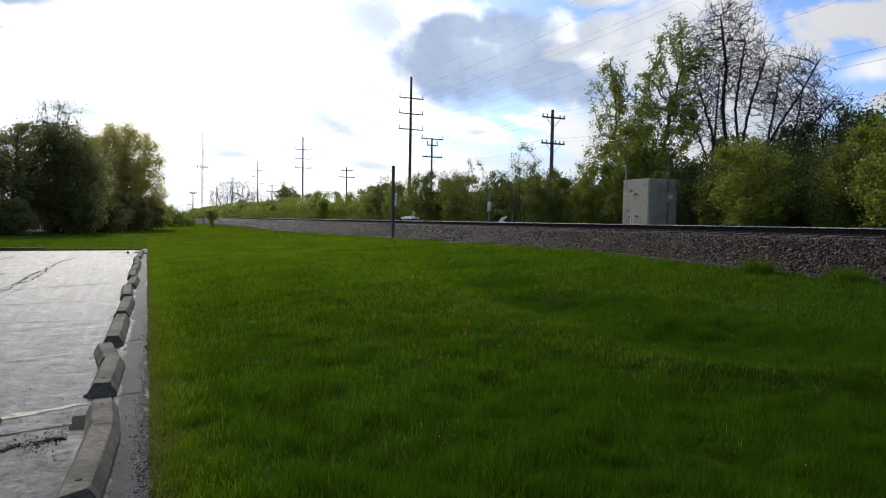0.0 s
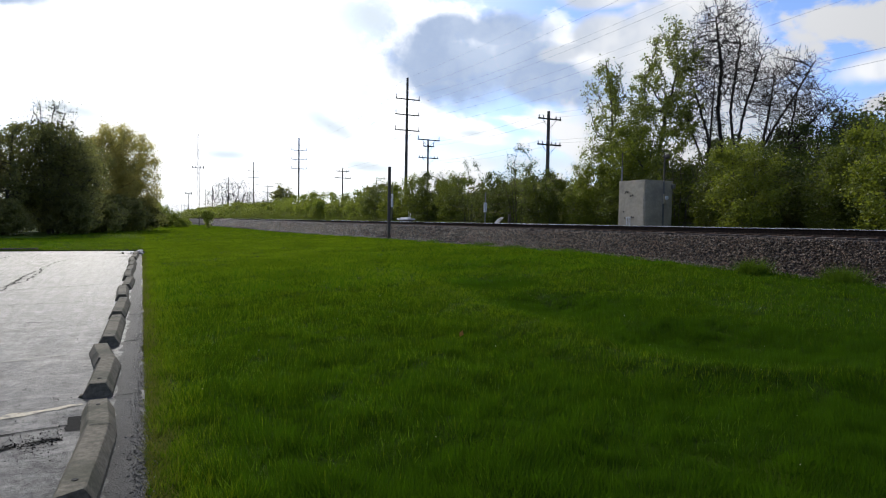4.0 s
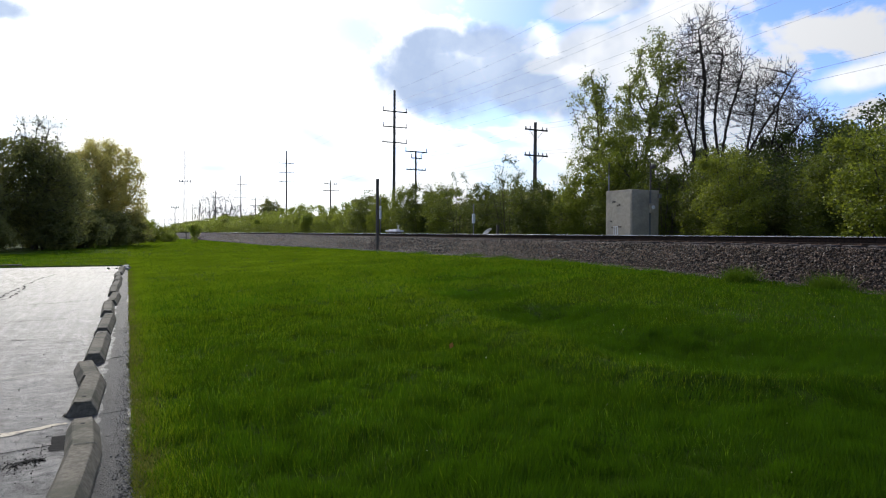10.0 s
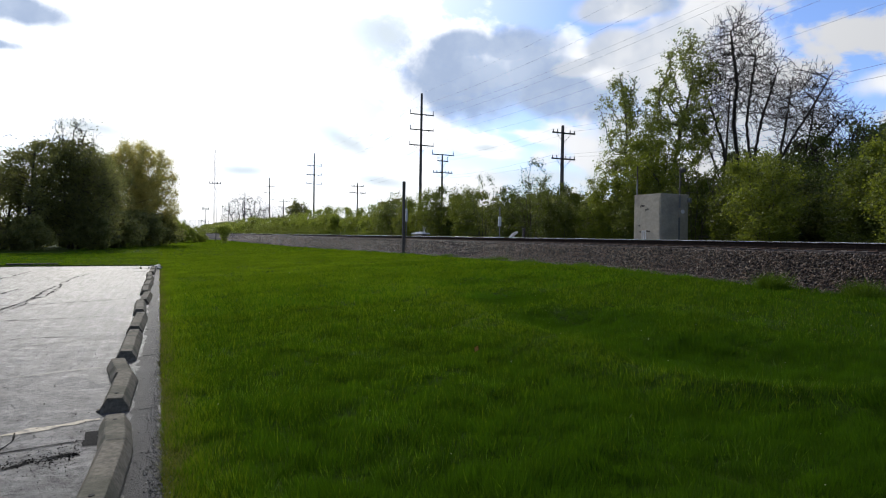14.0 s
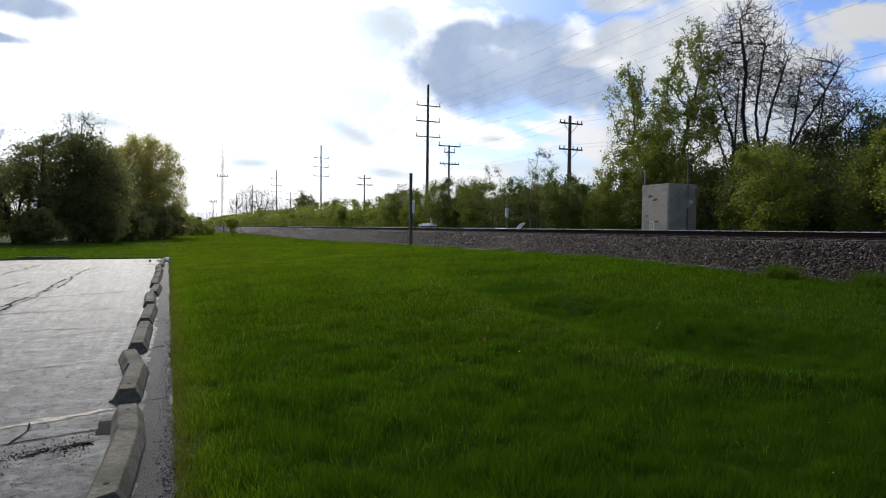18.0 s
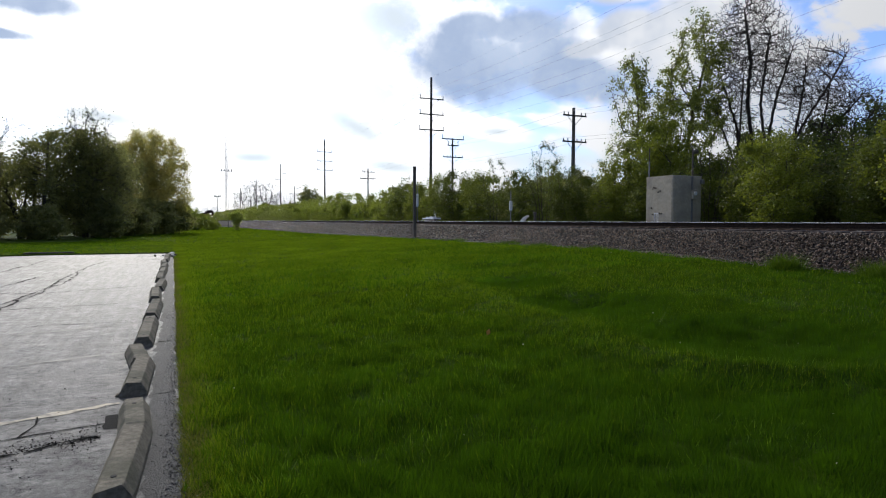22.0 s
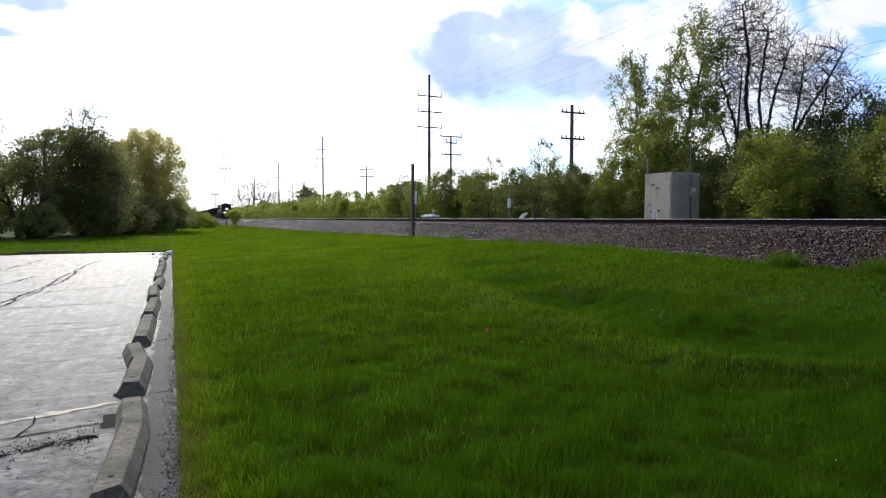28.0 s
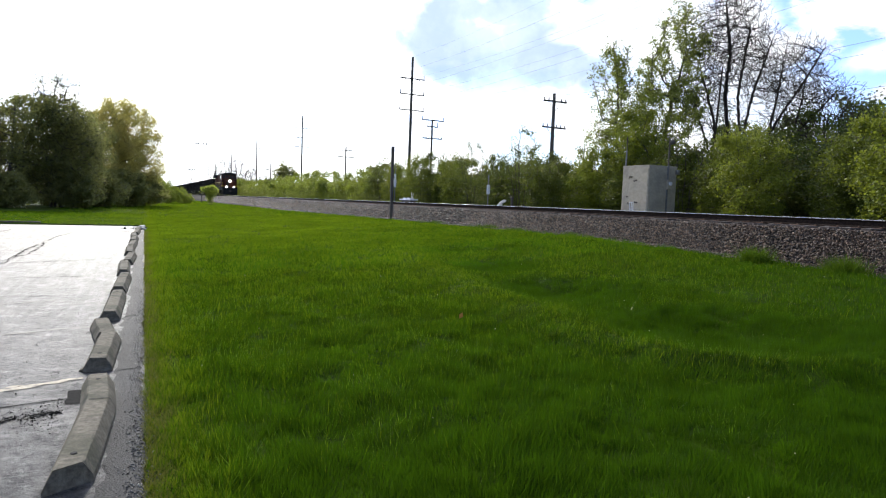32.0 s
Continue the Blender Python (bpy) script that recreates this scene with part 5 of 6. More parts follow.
def plant_trees():
    def facing(x, y, z, turn):
        return pose(x, y, z, 0, 0, turn)

    tree = make_crown_tree("tall_tree", 51, [(1.15, 0, 9.7, 1.55, 1.5, 3.2), (0.5, 0, 6.0, 2.0, 1.9, 2.4), (-0.4, 0.2, 8.0, 1.0, 1.0, 1.5), (1.9, 0, 7.2, 1.1, 1.0, 1.7)],
                           [[(0, 0, -0.2), (0.35, 0.1, 3.0), (1.0, 0, 7.5)], [(0.2, 0.2, -0.2), (-0.1, 0.3, 3.0), (-0.3, 0.2, 6.0)]], 900, 0.011, 21000, 0.115,
                           M_LEAF_TALL, M_BARK, "tall slender tree in thin pale new leaf", "trees beyond the track", 0.12, grain=0.8, twigs=((1, 0.35, 0.6, False),))
    tree.matrix_basis = facing(26.3, 27.4, 0.7, -43.5)
    side = make_crown_tree("tall_tree", 52, [(-0.5, 0, 7.0, 1.35, 1.3, 3.4), (0.3, 0, 4.4, 1.7, 1.6, 2.2), (-1.1, 0, 5.2, 0.9, 0.9, 1.3)],
                           [[(0.2, 0, -0.2), (0.2, 0, 2.5), (-0.4, 0, 6.0)]], 620, 0.010, 13000, 0.11,
                           M_LEAF_TALL, M_BARK, "smaller leaning tree in thin pale new leaf", "trees beyond the track", 0.12, grain=0.8, twigs=((1, 0.35, 0.6, False),))
    side.matrix_basis = facing(24.4, 27.8, 0.7, -41.2)
    young = make_crown_tree("young_tree", 53, [(0, 0, 4.0, 1.7, 1.5, 2.6), (0.7, 0, 5.6, 1.0, 1.0, 1.3), (-0.7, 0, 3.2, 1.2, 1.2, 1.6)],
                            [[(0, 0, -0.2), (0.1, 0, 3.0)], [(0.3, 0, -0.2), (0.6, 0, 3.6)]], 480, 0.008, 15000, 0.10,
                            M_LEAF_LIME, M_BARK, "bushy young tree in bright yellow-green leaf", "trees beyond the track", 0.16)
    young.matrix_basis = facing(23.6, 25.6, 0.75, -42.8)
    fine_twigs = ((1, 0.5, 0.7, False), (2, 0.4, 0.9, True), (2, 0.28, 0.8, True))
    dead = make_crown_tree("bare_tree", 61, [(-0.4, 0, 10.6, 1.7, 1.6, 2.9), (-1.3, 0.2, 7.8, 1.0, 1.2, 2.4), (1.1, -0.2, 9.0, 1.1, 1.2, 2.4)],
                           [[(-0.6, 0, -0.2), (-0.8, 0, 3.5), (-0.9, 0.1, 6.0), (-1.8, 0.2, 9.0)], [(-0.1, 0.1, -0.2), (0.0, 0, 4.0), (-0.45, 0, 7.6), (-0.3, 0, 9.6), (-0.7, 0, 12.6)],
                            [(0.45, -0.1, -0.2), (0.4, 0, 4.0), (0.95, -0.1, 7.5), (1.7, -0.1, 10.2)], [(0.5, 0, 4.8), (0.2, 0.4, 7.4), (0.6, 0.5, 11.2)], [(-0.8, 0, 3.6), (-1.5, -0.3, 5.6), (-2.3, -0.3, 7.4)]],
                           1500, 0.0066, 0, 0, None, M_DEADBARK, "tall bare tree with dark forking branches and no leaves", "bare trees beyond the track", grain=0.85, sides=3, wander=0.30,
                           snags=((-1.0, -0.4, 9.2, 0.35, 0.085),), twigs=fine_twigs, power=2.65)
    dead.matrix_basis = facing(29.6, 24.8, 0.7, -50)
    dead = make_crown_tree("bare_tree", 62, [(2.2, 0, 8.2, 1.5, 1.4, 2.0), (3.5, 0, 6.4, 1.5, 1.3, 1.6), (1.3, 0.2, 6.6, 0.9, 1.0, 1.6), (4.5, 0, 4.9, 1.3, 1.3, 1.3)],
                           [[(-0.2, 0, -0.2), (0.35, 0, 3.2), (1.3, 0, 5.8), (2.5, 0, 8.0), (3.4, 0, 9.8)], [(1.0, 0, 5.0), (1.3, 0.2, 7.2), (1.5, 0.2, 9.2)], [(0.9, 0.2, -0.2), (1.4, 0, 3.5), (2.6, 0, 5.6), (4.2, 0, 7.6)], [(2.0, 0.1, 4.6), (2.4, -0.4, 6.4), (2.6, -0.4, 8.4)],
                            [(2.5, 0.3, -0.2), (3.1, 0.2, 3.0), (4.4, 0.2, 5.2)], [(3.3, 0.2, 3.3), (3.6, 0, 4.8), (3.8, 0, 6.2)]],
                           1150, 0.0066, 1600, 0.05, M_LEAF_BUD, M_DEADBARK, "leaning bare tree with a spray of fine twigs and first buds", "bare trees beyond the track", grain=0.85, sides=3, wander=0.28, twigs=fine_twigs, power=2.65)
    dead.matrix_basis = facing(30.2, 24.2, 0.7, -51.3)
    green = [(9, 0.40, 0.7, 0.06, 0.06), (5, 0.5, 0.65, 0.12, 0.06), (3, 0.5, 0.6, 0.16, 0.04), (0, 0, 0, 0.2, 0)]
    first = make_tree("leafy_tree", 55, 9.4, green, 0.16, 17000, 0.17, M_LEAF_DEEP, M_BARK, "dark green leafy tree rising behind the hedge", stems=2, spread=0.14, scatter=0.24, group="leafy trees behind the hedge",
                      trunk_share=0.8, clumps=dome(8.8, 5.0, 70, 0.1, 0.5, 0.95), leader=True)
    first.matrix_basis = pose(41.0, 24.6, 0.7)
    for x, y, s in ((36.4, 25.4, 0.84), (33.0, 27.0, 0.76), (44.0, 21.0, 1.1), (38.8, 21.5, 0.85)):
        copy_thing(first, pose(x, y, 0.7, 0, 0, 90 * s * 7) @ Matrix.Diagonal((s, s, s, 1)))
    # the wood beside the lawn
    plain = [(9, 0.42, 0.7, 0.06, 0.05), (6, 0.5, 0.65, 0.12, 0.05), (5, 0.5, 0.6, 0.16, 0.04), (0, 0, 0, 0.2, 0)]
    simple = [(8, 0.45, 0.6, 0.08, 0.06), (5, 0.55, 0.6, 0.13, 0.07), (0, 0, 0, 0.2, 0)]
    olive = make_crown_tree("shade_tree", 71, [(0.1, 0, 6.6, 4.1, 4.1, 5.3), (-1.7, 0, 8.2, 2.7, 2.7, 3.0), (1.5, 0, 8.0, 2.7, 2.7, 3.0), (-1.4, -0.3, 5.0, 3.4, 3.4, 3.8), (1.5, -0.5, 4.6, 3.2, 3.2, 3.4), (0.2, -1.6, 3.0, 3.2, 2.6, 2.6)],
                            [[(0, 0, -0.2), (0.1, 0, 3.0), (0, 0, 6.0)], [(0.4, 0, -0.2), (1.3, 0, 4.0)], [(-0.4, 0, -0.2), (-1.5, 0, 4.0)]], 1800, 0.014, 88000, 0.15,
                            M_LEAF_OLIVE, M_BARK, "rounded tree with a dense olive crown at the lawn's edge", "wood beside the lawn", 0.32, sides=3, least=40, grain=0.9)
    olive.matrix_basis = pose(-2.3, 78.0, -0.05)
    fan = make_crown_tree("shade_tree", 72, [(0.1, 0, 5.4, 2.4, 2.4, 4.4), (0.0, 0, 8.2, 2.0, 2.0, 2.5), (-1.0, -0.3, 3.6, 2.0, 2.4, 3.0), (1.5, -0.3, 4.4, 2.1, 2.4, 3.6)],
                          [[(0, 0, -0.2), (0, 0, 3.0), (0, 0, 10.0)], [(0.3, 0, -0.2), (0.7, 0, 5.5), (1.5, 0, 9.2)], [(-0.3, 0, -0.2), (-0.7, 0, 5.5), (-1.5, 0, 9.2)], [(0, 0.2, 5.0), (0.8, 0.2, 9.8)], [(0, -0.2, 5.0), (-0.8, -0.2, 9.8)]], 1300, 0.0085, 46000, 0.14,
                          M_LEAF_DARK, M_BARK, "dense dark green tree with a fan of bare twigs on top", "wood beside the lawn", 0.28, 9.0, 3, least=40, grain=0.9, twigs=((2, 0.6, 0.8, False), (3, 0.5, 0.9, True)))
    fan.matrix_basis = pose(-6.6, 60.5, -0.05)
    wood = [("shade_tree", 73, 8.6, 5.0, 12000, 60, 0.80, M_LEAF_DARK, "dark tree with thin upper twigs at the lawn's edge", (-11.0, 59.5)),
            ("shade_tree", 74, 9.6, 5.5, 11000, 60, 0.80, M_LEAF_DARK, "dark tree with thin upper twigs at the lawn's edge", (-13.8, 58.5)),
            ("shade_tree", 75, 9.8, 6.0, 24000, 80, 0.85, M_LEAF_DARK, "dark tree in a row at the lawn's edge", (-18.5, 56.0)),
            ("shade_tree", 77, 10.4, 7.0, 30000, 90, 0.95, M_LEAF_DARK, "dark tree in a row at the lawn's edge", (-24.5, 53.0)),
            ("shade_tree", 78, 9.8, 6.0, 30000, 90, 0.95, M_LEAF_DARK, "dark tree filling the gap between two crowns", (-5.4, 71.0))]
    for name, seed, h, w, leaves, lumps, dense, mat, label, (x, y) in wood:
        tree = make_tree(name, seed, h, plain, 0.22, leaves, 0.14, mat, M_BARK, label, stems=3, spread=0.18, scatter=0.25, group="wood beside the lawn",
                         clumps=dome(h * dense, w, lumps, 0.02, 0.75 if w > 8 else 0.55, 1.2 if w > 8 else 1.0), trunk_share=0.80, sides=3, bald=dense, twig=0.016)
        tree.matrix_basis = pose(x, y, -0.05)
    fir = make_tree("conifer", 76, 8.6, [(40, 0.26, 1.35, 0.02, 0.0), (8, 0.4, 0.7, 0.1, -0.02), (0, 0, 0, 0.1, 0)], 0.14, 9000, 0.16, M_LEAF_DARK, M_BARK,
                    "narrow dark conifer among the trees", scatter=0.18, group="wood beside the lawn", trunk_share=0.98)
    fir.matrix_basis = pose(-9.4, 57.5, -0.05)
    under = make_bush(81, 3.4, 4.6, 8000, 0.18, M_LEAF_DARK, "dark bush under the trees beside the lawn", group="bushes beside the lawn", stems=4)
    under.matrix_basis = pose(-5.0, 58.5, -0.05)
    rng = random.Random(12)
    for x, y, s in ((-9.0, 54.5, 0.9), (-12.6, 53.0, 1.0), (-16.5, 51.5, 1.0), (-20.5, 50.0, 1.0), (-1.6, 71.5, 1.25), (0.2, 78.0, 1.2), (-3.4, 65.0, 1.15), (-14.0, 60.0, 1.3), (-8.0, 66.0, 1.4), (-18.5, 58.0, 1.4)):
        copy_thing(under, pose(x, y, -0.05, 0, 0, rng.uniform(0, 360)) @ Matrix.Diagonal((s, s, s, 1)))
    edge = make_bush(82, 4.3, 5.0, 6000, 0.19, M_LEAF_SUNLIT, "rounded green bush at the end of the lawn", group="bushes beside the lawn", stems=4)
    edge.matrix_basis = pose(1.9, 108.0, -0.1)
    for x, y, s in ((1.9, 121.0, 1.0), (2.9, 135.0, 0.75), (-0.8, 102.0, 1.1), (2.2, 160.0, 1.4), (-2.0, 128.0, 1.6), (3.5, 220.0, 1.4), (4.0, 260.0, 1.7), (7.4, 131.0, 0.42), (3.3, 101.0, 0.85), (5.0, 104.0, 0.66), (6.1, 106.0, 0.46)):
        copy_thing(edge, pose(x, y, -0.1, 0, 0, rng.uniform(0, 360)) @ Matrix.Diagonal((s, s, s, 1)))
    lone = make_bush(83, 2.7, 3.0, 6000, 0.12, M_LEAF_BRIGHT, "small lone yellow-green bush on the lawn near the track", group="bushes beside the lawn", narrow=1.4, stems=5)
    lone.matrix_basis = pose(8.3, 92.0, 0.22) @ Matrix.Diagonal((0.95, 0.95, 1.0, 1))
    # far growth
    thin = make_crown_tree("far_tree", 91, [(0, 0, 10.5, 4.6, 4.6, 5.0), (-1.5, 0, 7.5, 3.5, 3.5, 3.5), (1.8, 0, 8.0, 3.2, 3.2, 3.5)], [[(-0.8, 0, -0.2), (-1.6, 0, 6.5)], [(0.4, 0, -0.2), (0.6, 0, 7.0)], [(1.0, 0, -0.2), (2.4, 0, 6.0)]],
                           420, 0.034, 700, 0.3, M_LEAF_BUD, M_BARK, "distant bare tree with the first buds", "distant trees", 0.3, sides=3, least=10 ** 6, twigs=((2, 1.0, 0.8, True),))
    thin.matrix_basis = pose(32.5, 300.0, 0) @ Matrix.Diagonal((1.2, 1.2, 1.22, 1))
    for x, y, s in ((40.0, 330.0, 1.2), (44.0, 320.0, 1.1), (48.0, 325.0, 0.85), (29.5, 310.0, 0.8), (52.0, 330.0, 0.9), (20.0, 620.0, 0.8), (28.0, 640.0, 0.8), (37.0, 620, 0.8), (-2, 600, 0.9), (8, 640, 0.9), (60, 340, 0.9)):
        copy_thing(thin, pose(x, y, 0, 0, 0, rng.uniform(0, 360)) @ Matrix.Diagonal((s, s, s, 1)))
    clump = make_tree("far_tree", 92, 12.0, simple, 0.2, 7000, 0.38, M_LEAF_DARK, M_BARK, "distant rounded tree behind the hedge", stems=3, scatter=0.5, group="distant trees", clumps=dome(11.5, 9.0, 36), sides=3)
    clump.matrix_basis = pose(45.5, 222.0, 0) @ Matrix.Diagonal((1.15, 1.15, 1.2, 1))
    for x, y, s in ((44.0, 120.0, 0.72), (52.0, 105.0, 0.7), (60.0, 90.0, 0.75), (70.0, 400.0, 1.0), (100.0, 400.0, 1.1), (55.0, 400.0, 0.9), (-30.0, 140.0, 1.0), (-45.0, 120.0, 1.1)):
        copy_thing(clump, pose(x, y, 0, 0, 0, rng.uniform(0, 360)) @ Matrix.Diagonal((s, s, s, 1)))


plant_trees()


# ---- far masts and buildings ----
def make_mast(at, height, width, label, lamps):
    mast = thing("lattice_mast", label, "mast", "distant masts", at=at)
    h, w = height, width / 2
    for sx, sy in ((-1, -1), (1, -1), (0, 1)):
        part("leg", rods(((sx * w, sy * w, 0), (sx * w * 0.5, sy * w * 0.5, h), 0.18, 0.06, 5)), M_TOWER, mast)
    bm = bmesh.new()
    n = int(h / 2.2)
    for i in range(n):
        z0, z1 = h * i / n, h * (i + 1) / n
        k0, k1 = 1 - 0.5 * i / n, 1 - 0.5 * (i + 1) / n
        s = 1 if i % 2 else -1
        rod(bm, (-w * s * k0, -w * k0, z0), (w * s * k1, -w * k1, z1), 0.035, None, 4)
        rod(bm, (-w * s * k0, -w * k0, z0), (0, w * k1, z1), 0.035, None, 4)
    part("lacing", bm, M_TOWER, mast)
    for z, half in lamps:
        deck = part("platform", boxes(((2 * half, 0.5, 0.3), (0, 0, z), 0.02)), M_TOWER, mast)
        for x in (-half, -half * 0.45, half * 0.45, half):
            part("antenna", boxes(((0.55, 0.4, 1.5), (x, -0.1, z + 0.4), 0.05)), M_TOWER, deck)
    return mast


make_mast(pose(30.6, 400.0, 0), 52.0, 1.7, "tall pale lattice radio mast in the distance", [(31.5, 3.0)])
make_mast(pose(25.2, 400.0, 0), 16.5, 1.0, "lower pale lattice mast in the distance", [(15.8, 1.8)])


def make_far_poles():
    first = make_pole("far_pole", "distant thin pole near the tracks", "distant poles", pose(20.5, 420.0, 0), 10.0, [(0.6, 0.9, 1)], 0.2)
    for x, y in ((22.5, 420), (24.2, 420), (28.4, 420), (34.8, 400)):
        copy_thing(first, pose(x, y, 0) @ Matrix.Diagonal((1, 1, 1.0 if x < 30 else 1.9, 1)))
    shed = thing("far_shed", "long low building with a grey roof in the distance", "building", at=pose(48.0, 420.0, 0))
    part("wall", boxes(((30, 14, 6.0), (0, 0, 3.0), 0.05)), M_WALLFAR, shed)
    part("roof", extruded([(-8, 5.9), (8, 5.9), (8, 6.3), (0, 8.4), (-8, 6.3)], "x", -15.6, 15.6), M_ROOF, shed)


make_far_poles()


# ---- the train ----
def wheelset(parent, y, x_half=0.72, r=0.5):
    for side in (-1, 1):
        wheel = part("wheel", rods(((side * (x_half - 0.07), y, r), (side * (x_half + 0.06), y, r), r, r * 0.97, 18)), M_WHEEL, parent)


def make_truck(parent, y0, axles, spacing):
    truck = part("bogie", boxes(((0.16, spacing * (axles - 1) + 1.0, 0.42), (-1.0, y0, 0.58), 0.05), ((0.16, spacing * (axles - 1) + 1.0, 0.42), (1.0, y0, 0.58), 0.05),
                                ((2.0, 0.4, 0.3), (0, y0, 0.6), 0.03)), M_LOCODARK, parent)
    for k in range(axles):
        wheelset(truck, y0 + (k - (axles - 1) / 2) * spacing)


def make_locomotive():
    loco = thing("locomotive", "orange and dark green diesel locomotive with lit headlights", "locomotive")
    part("underframe", boxes(((2.9, 21.4, 0.45), (0, 11.6, 1.35), 0.05)), M_LOCODARK, loco)
    part("walkway", boxes(((3.1, 20.6, 0.10), (0, 11.9, 1.62), 0.02)), M_LOCODARK, loco)
    part("pilot", extruded([(0.7, 0.15), (1.0, 0.15), (1.3, 1.55), (0.7, 1.55)], "x", -1.4, 1.4), M_LOCODARK, loco)
    part("coupler", boxes(((0.3, 0.9, 0.35), (0, 0.45, 0.88), 0.06)), M_WHEEL, loco)
    nose = part("nose", extruded([(1.5, 1.66), (3.3, 1.66), (3.3, 3.25), (1.9, 3.1), (1.5, 2.85)], "x", -0.95, 0.95), M_ORANGE, loco)
    part("nose_door", boxes(((0.55, 0.04, 1.3), (-0.45, 1.50, 2.2), 0.01)), M_LOCODARK, nose)
    cab = part("cab", extruded([(2.7, 1.66), (5.6, 1.66), (5.6, 4.3), (2.95, 4.3), (2.7, 3.2)], "x", -1.52, 1.52), M_ORANGE, loco)
    part("cab_roof", extruded([(-1.56, 4.22), (1.56, 4.22), (1.45, 4.45), (0.9, 4.68), (0.3, 4.76), (-0.3, 4.76), (-0.9, 4.68), (-1.45, 4.45)], "y", 2.72, 5.7), M_LOCODARK, cab)
    for x in (-1.05, -0.36, 0.36, 1.05):
        part("windshield", boxes(((0.56, 0.04, 0.62), (x, 2.79, 3.82), 0.02, Matrix.Rotation(radians(-12), 3, "X"))), M_PANE, cab)
    for side in (-1, 1):
        for y in (3.75, 4.75):
            part("side_window", boxes(((0.05, 0.75, 0.7), (side * 1.52, y, 3.75), 0.02)), M_PANE, cab)
    part("stripe", boxes(((3.08, 0.05, 0.14), (0, 2.70, 1.95), 0.0)), M_YELLOW, cab)
    hood = part("hood", boxes(((1.95, 15.4, 2.75), (0, 13.3, 3.0), 0.12)), M_ORANGE, loco)
    part("hood_roof", boxes(((2.1, 15.0, 0.35), (0, 13.4, 4.38), 0.1)), M_LOCODARK, hood)
    part("radiator", boxes(((3.0, 4.4, 0.7), (0, 18.6, 4.25), 0.08)), M_LOCODARK, hood)
    part("hood_band", boxes(((2.0, 15.2, 0.7), (0, 13.3, 2.0), 0.02)), M_LOCODARK, hood)
    for y in np.arange(7.0, 20.0, 1.6):
        for side in (-1, 1):
            part("hood_door", boxes(((0.03, 1.3, 1.5), (side * 0.985, float(y), 3.1), 0.008)), M_ORANGE, hood)
    part("headlight", rods(((0, 1.72, 2.95), (0, 1.40, 2.95), 0.24, 0.27, 18)), M_LAMP, loco, "glaring lit headlight")
    for x in (-0.72, 0.72):
        part("ditch_light", rods(((x, 0.98, 1.76), (x, 0.72, 1.76), 0.17, 0.19, 14)), M_LAMP, loco, "lit ditch light")
    for x in (-1.5, 1.5):
        part("handrail", rods(((x, 1.2, 2.7), (x, 21.0, 2.7), 0.025, None, 6), *[((x, y, 1.66), (x, y, 2.7), 0.02, None, 6) for y in (1.2, 6.2, 9, 12, 15, 18, 21)]), M_YELLOW if x < 0 else M_LOCODARK, loco)
    part("fuel_tank", boxes(((2.7, 5.4, 0.9), (0, 11.6, 0.75), 0.15)), M_LOCODARK, loco)
    make_truck(loco, 4.6, 3, 1.9)
    make_truck(loco, 18.6, 3, 1.9)
    part("horn", rods(((0.4, 4.3, 4.66), (0.4, 4.3, 4.82), 0.05, None, 8), ((0.4, 3.9, 4.84), (0.4, 4.6, 4.84), 0.09, 0.04, 8)), M_WHEEL, loco)
    return loco


def make_coal_car():
    car = thing("coal_car", "black open-topped coal wagon heaped with coal", "freight wagon", "coal wagons of the train")
    length = 15.6
    part("body", extruded([(0.5, 1.15), (length - 0.5, 1.15), (length - 0.3, 3.75), (0.3, 3.75)], "x", -1.48, 1.48), M_CAR, car)
    part("top_rail", boxes(((3.12, length - 0.4, 0.14), (0, length / 2, 3.72), 0.02)), M_CAR, car)
    for k in range(11):
        y = 0.9 + k * (length - 1.8) / 10
        for side in (-1, 1):
            part("rib", boxes(((0.09, 0.12, 2.45), (side * 1.52, y, 2.42), 0.0)), M_CAR, car)
    bm = bmesh.new()
    bmesh.ops.create_grid(bm, x_segments=6, y_segments=26, size=0.5)
    for v in bm.verts:
        x, y = v.co.x * 2.8, v.co.y * (length - 0.9)
        v.co = (x, length / 2 + y, 3.70 + 0.42 * math.cos(x * 1.05) * (1 - abs(y / length * 2) ** 4) + 0.07 * noise.noise((x * 2, y * 2, 0)))
    part("coal_heap", bm, M_COAL, car)
    part("sill", boxes(((0.5, length + 0.6, 0.35), (0, length / 2, 1.0), 0.03)), M_LOCODARK, car)
    make_truck(car, 2.0, 2, 1.78)
    make_truck(car, length - 2.0, 2, 1.78)
    return car


TRAIN_SPEED, TRAIN_T0 = 16.95, 40.0


def train_rows(back):
    """The pose of a vehicle whose front end runs so many metres behind the train's nose."""
    return [(t, pose(TRACK_X, TRAIN_SPEED * (TRAIN_T0 - t) + back, RAIL_TOP)) for t in (0.0, 8.0, 16.0, 24.0, 32.0)]


train = [(make_locomotive(), -1.4)]
first_car = make_coal_car()
train.append((first_car, 21.6))
for i in range(1, 24):
    train.append((copy_thing(first_car, pose(TRACK_X, 700 + 16.4 * i, RAIL_TOP)), 21.6 + 16.4 * i))


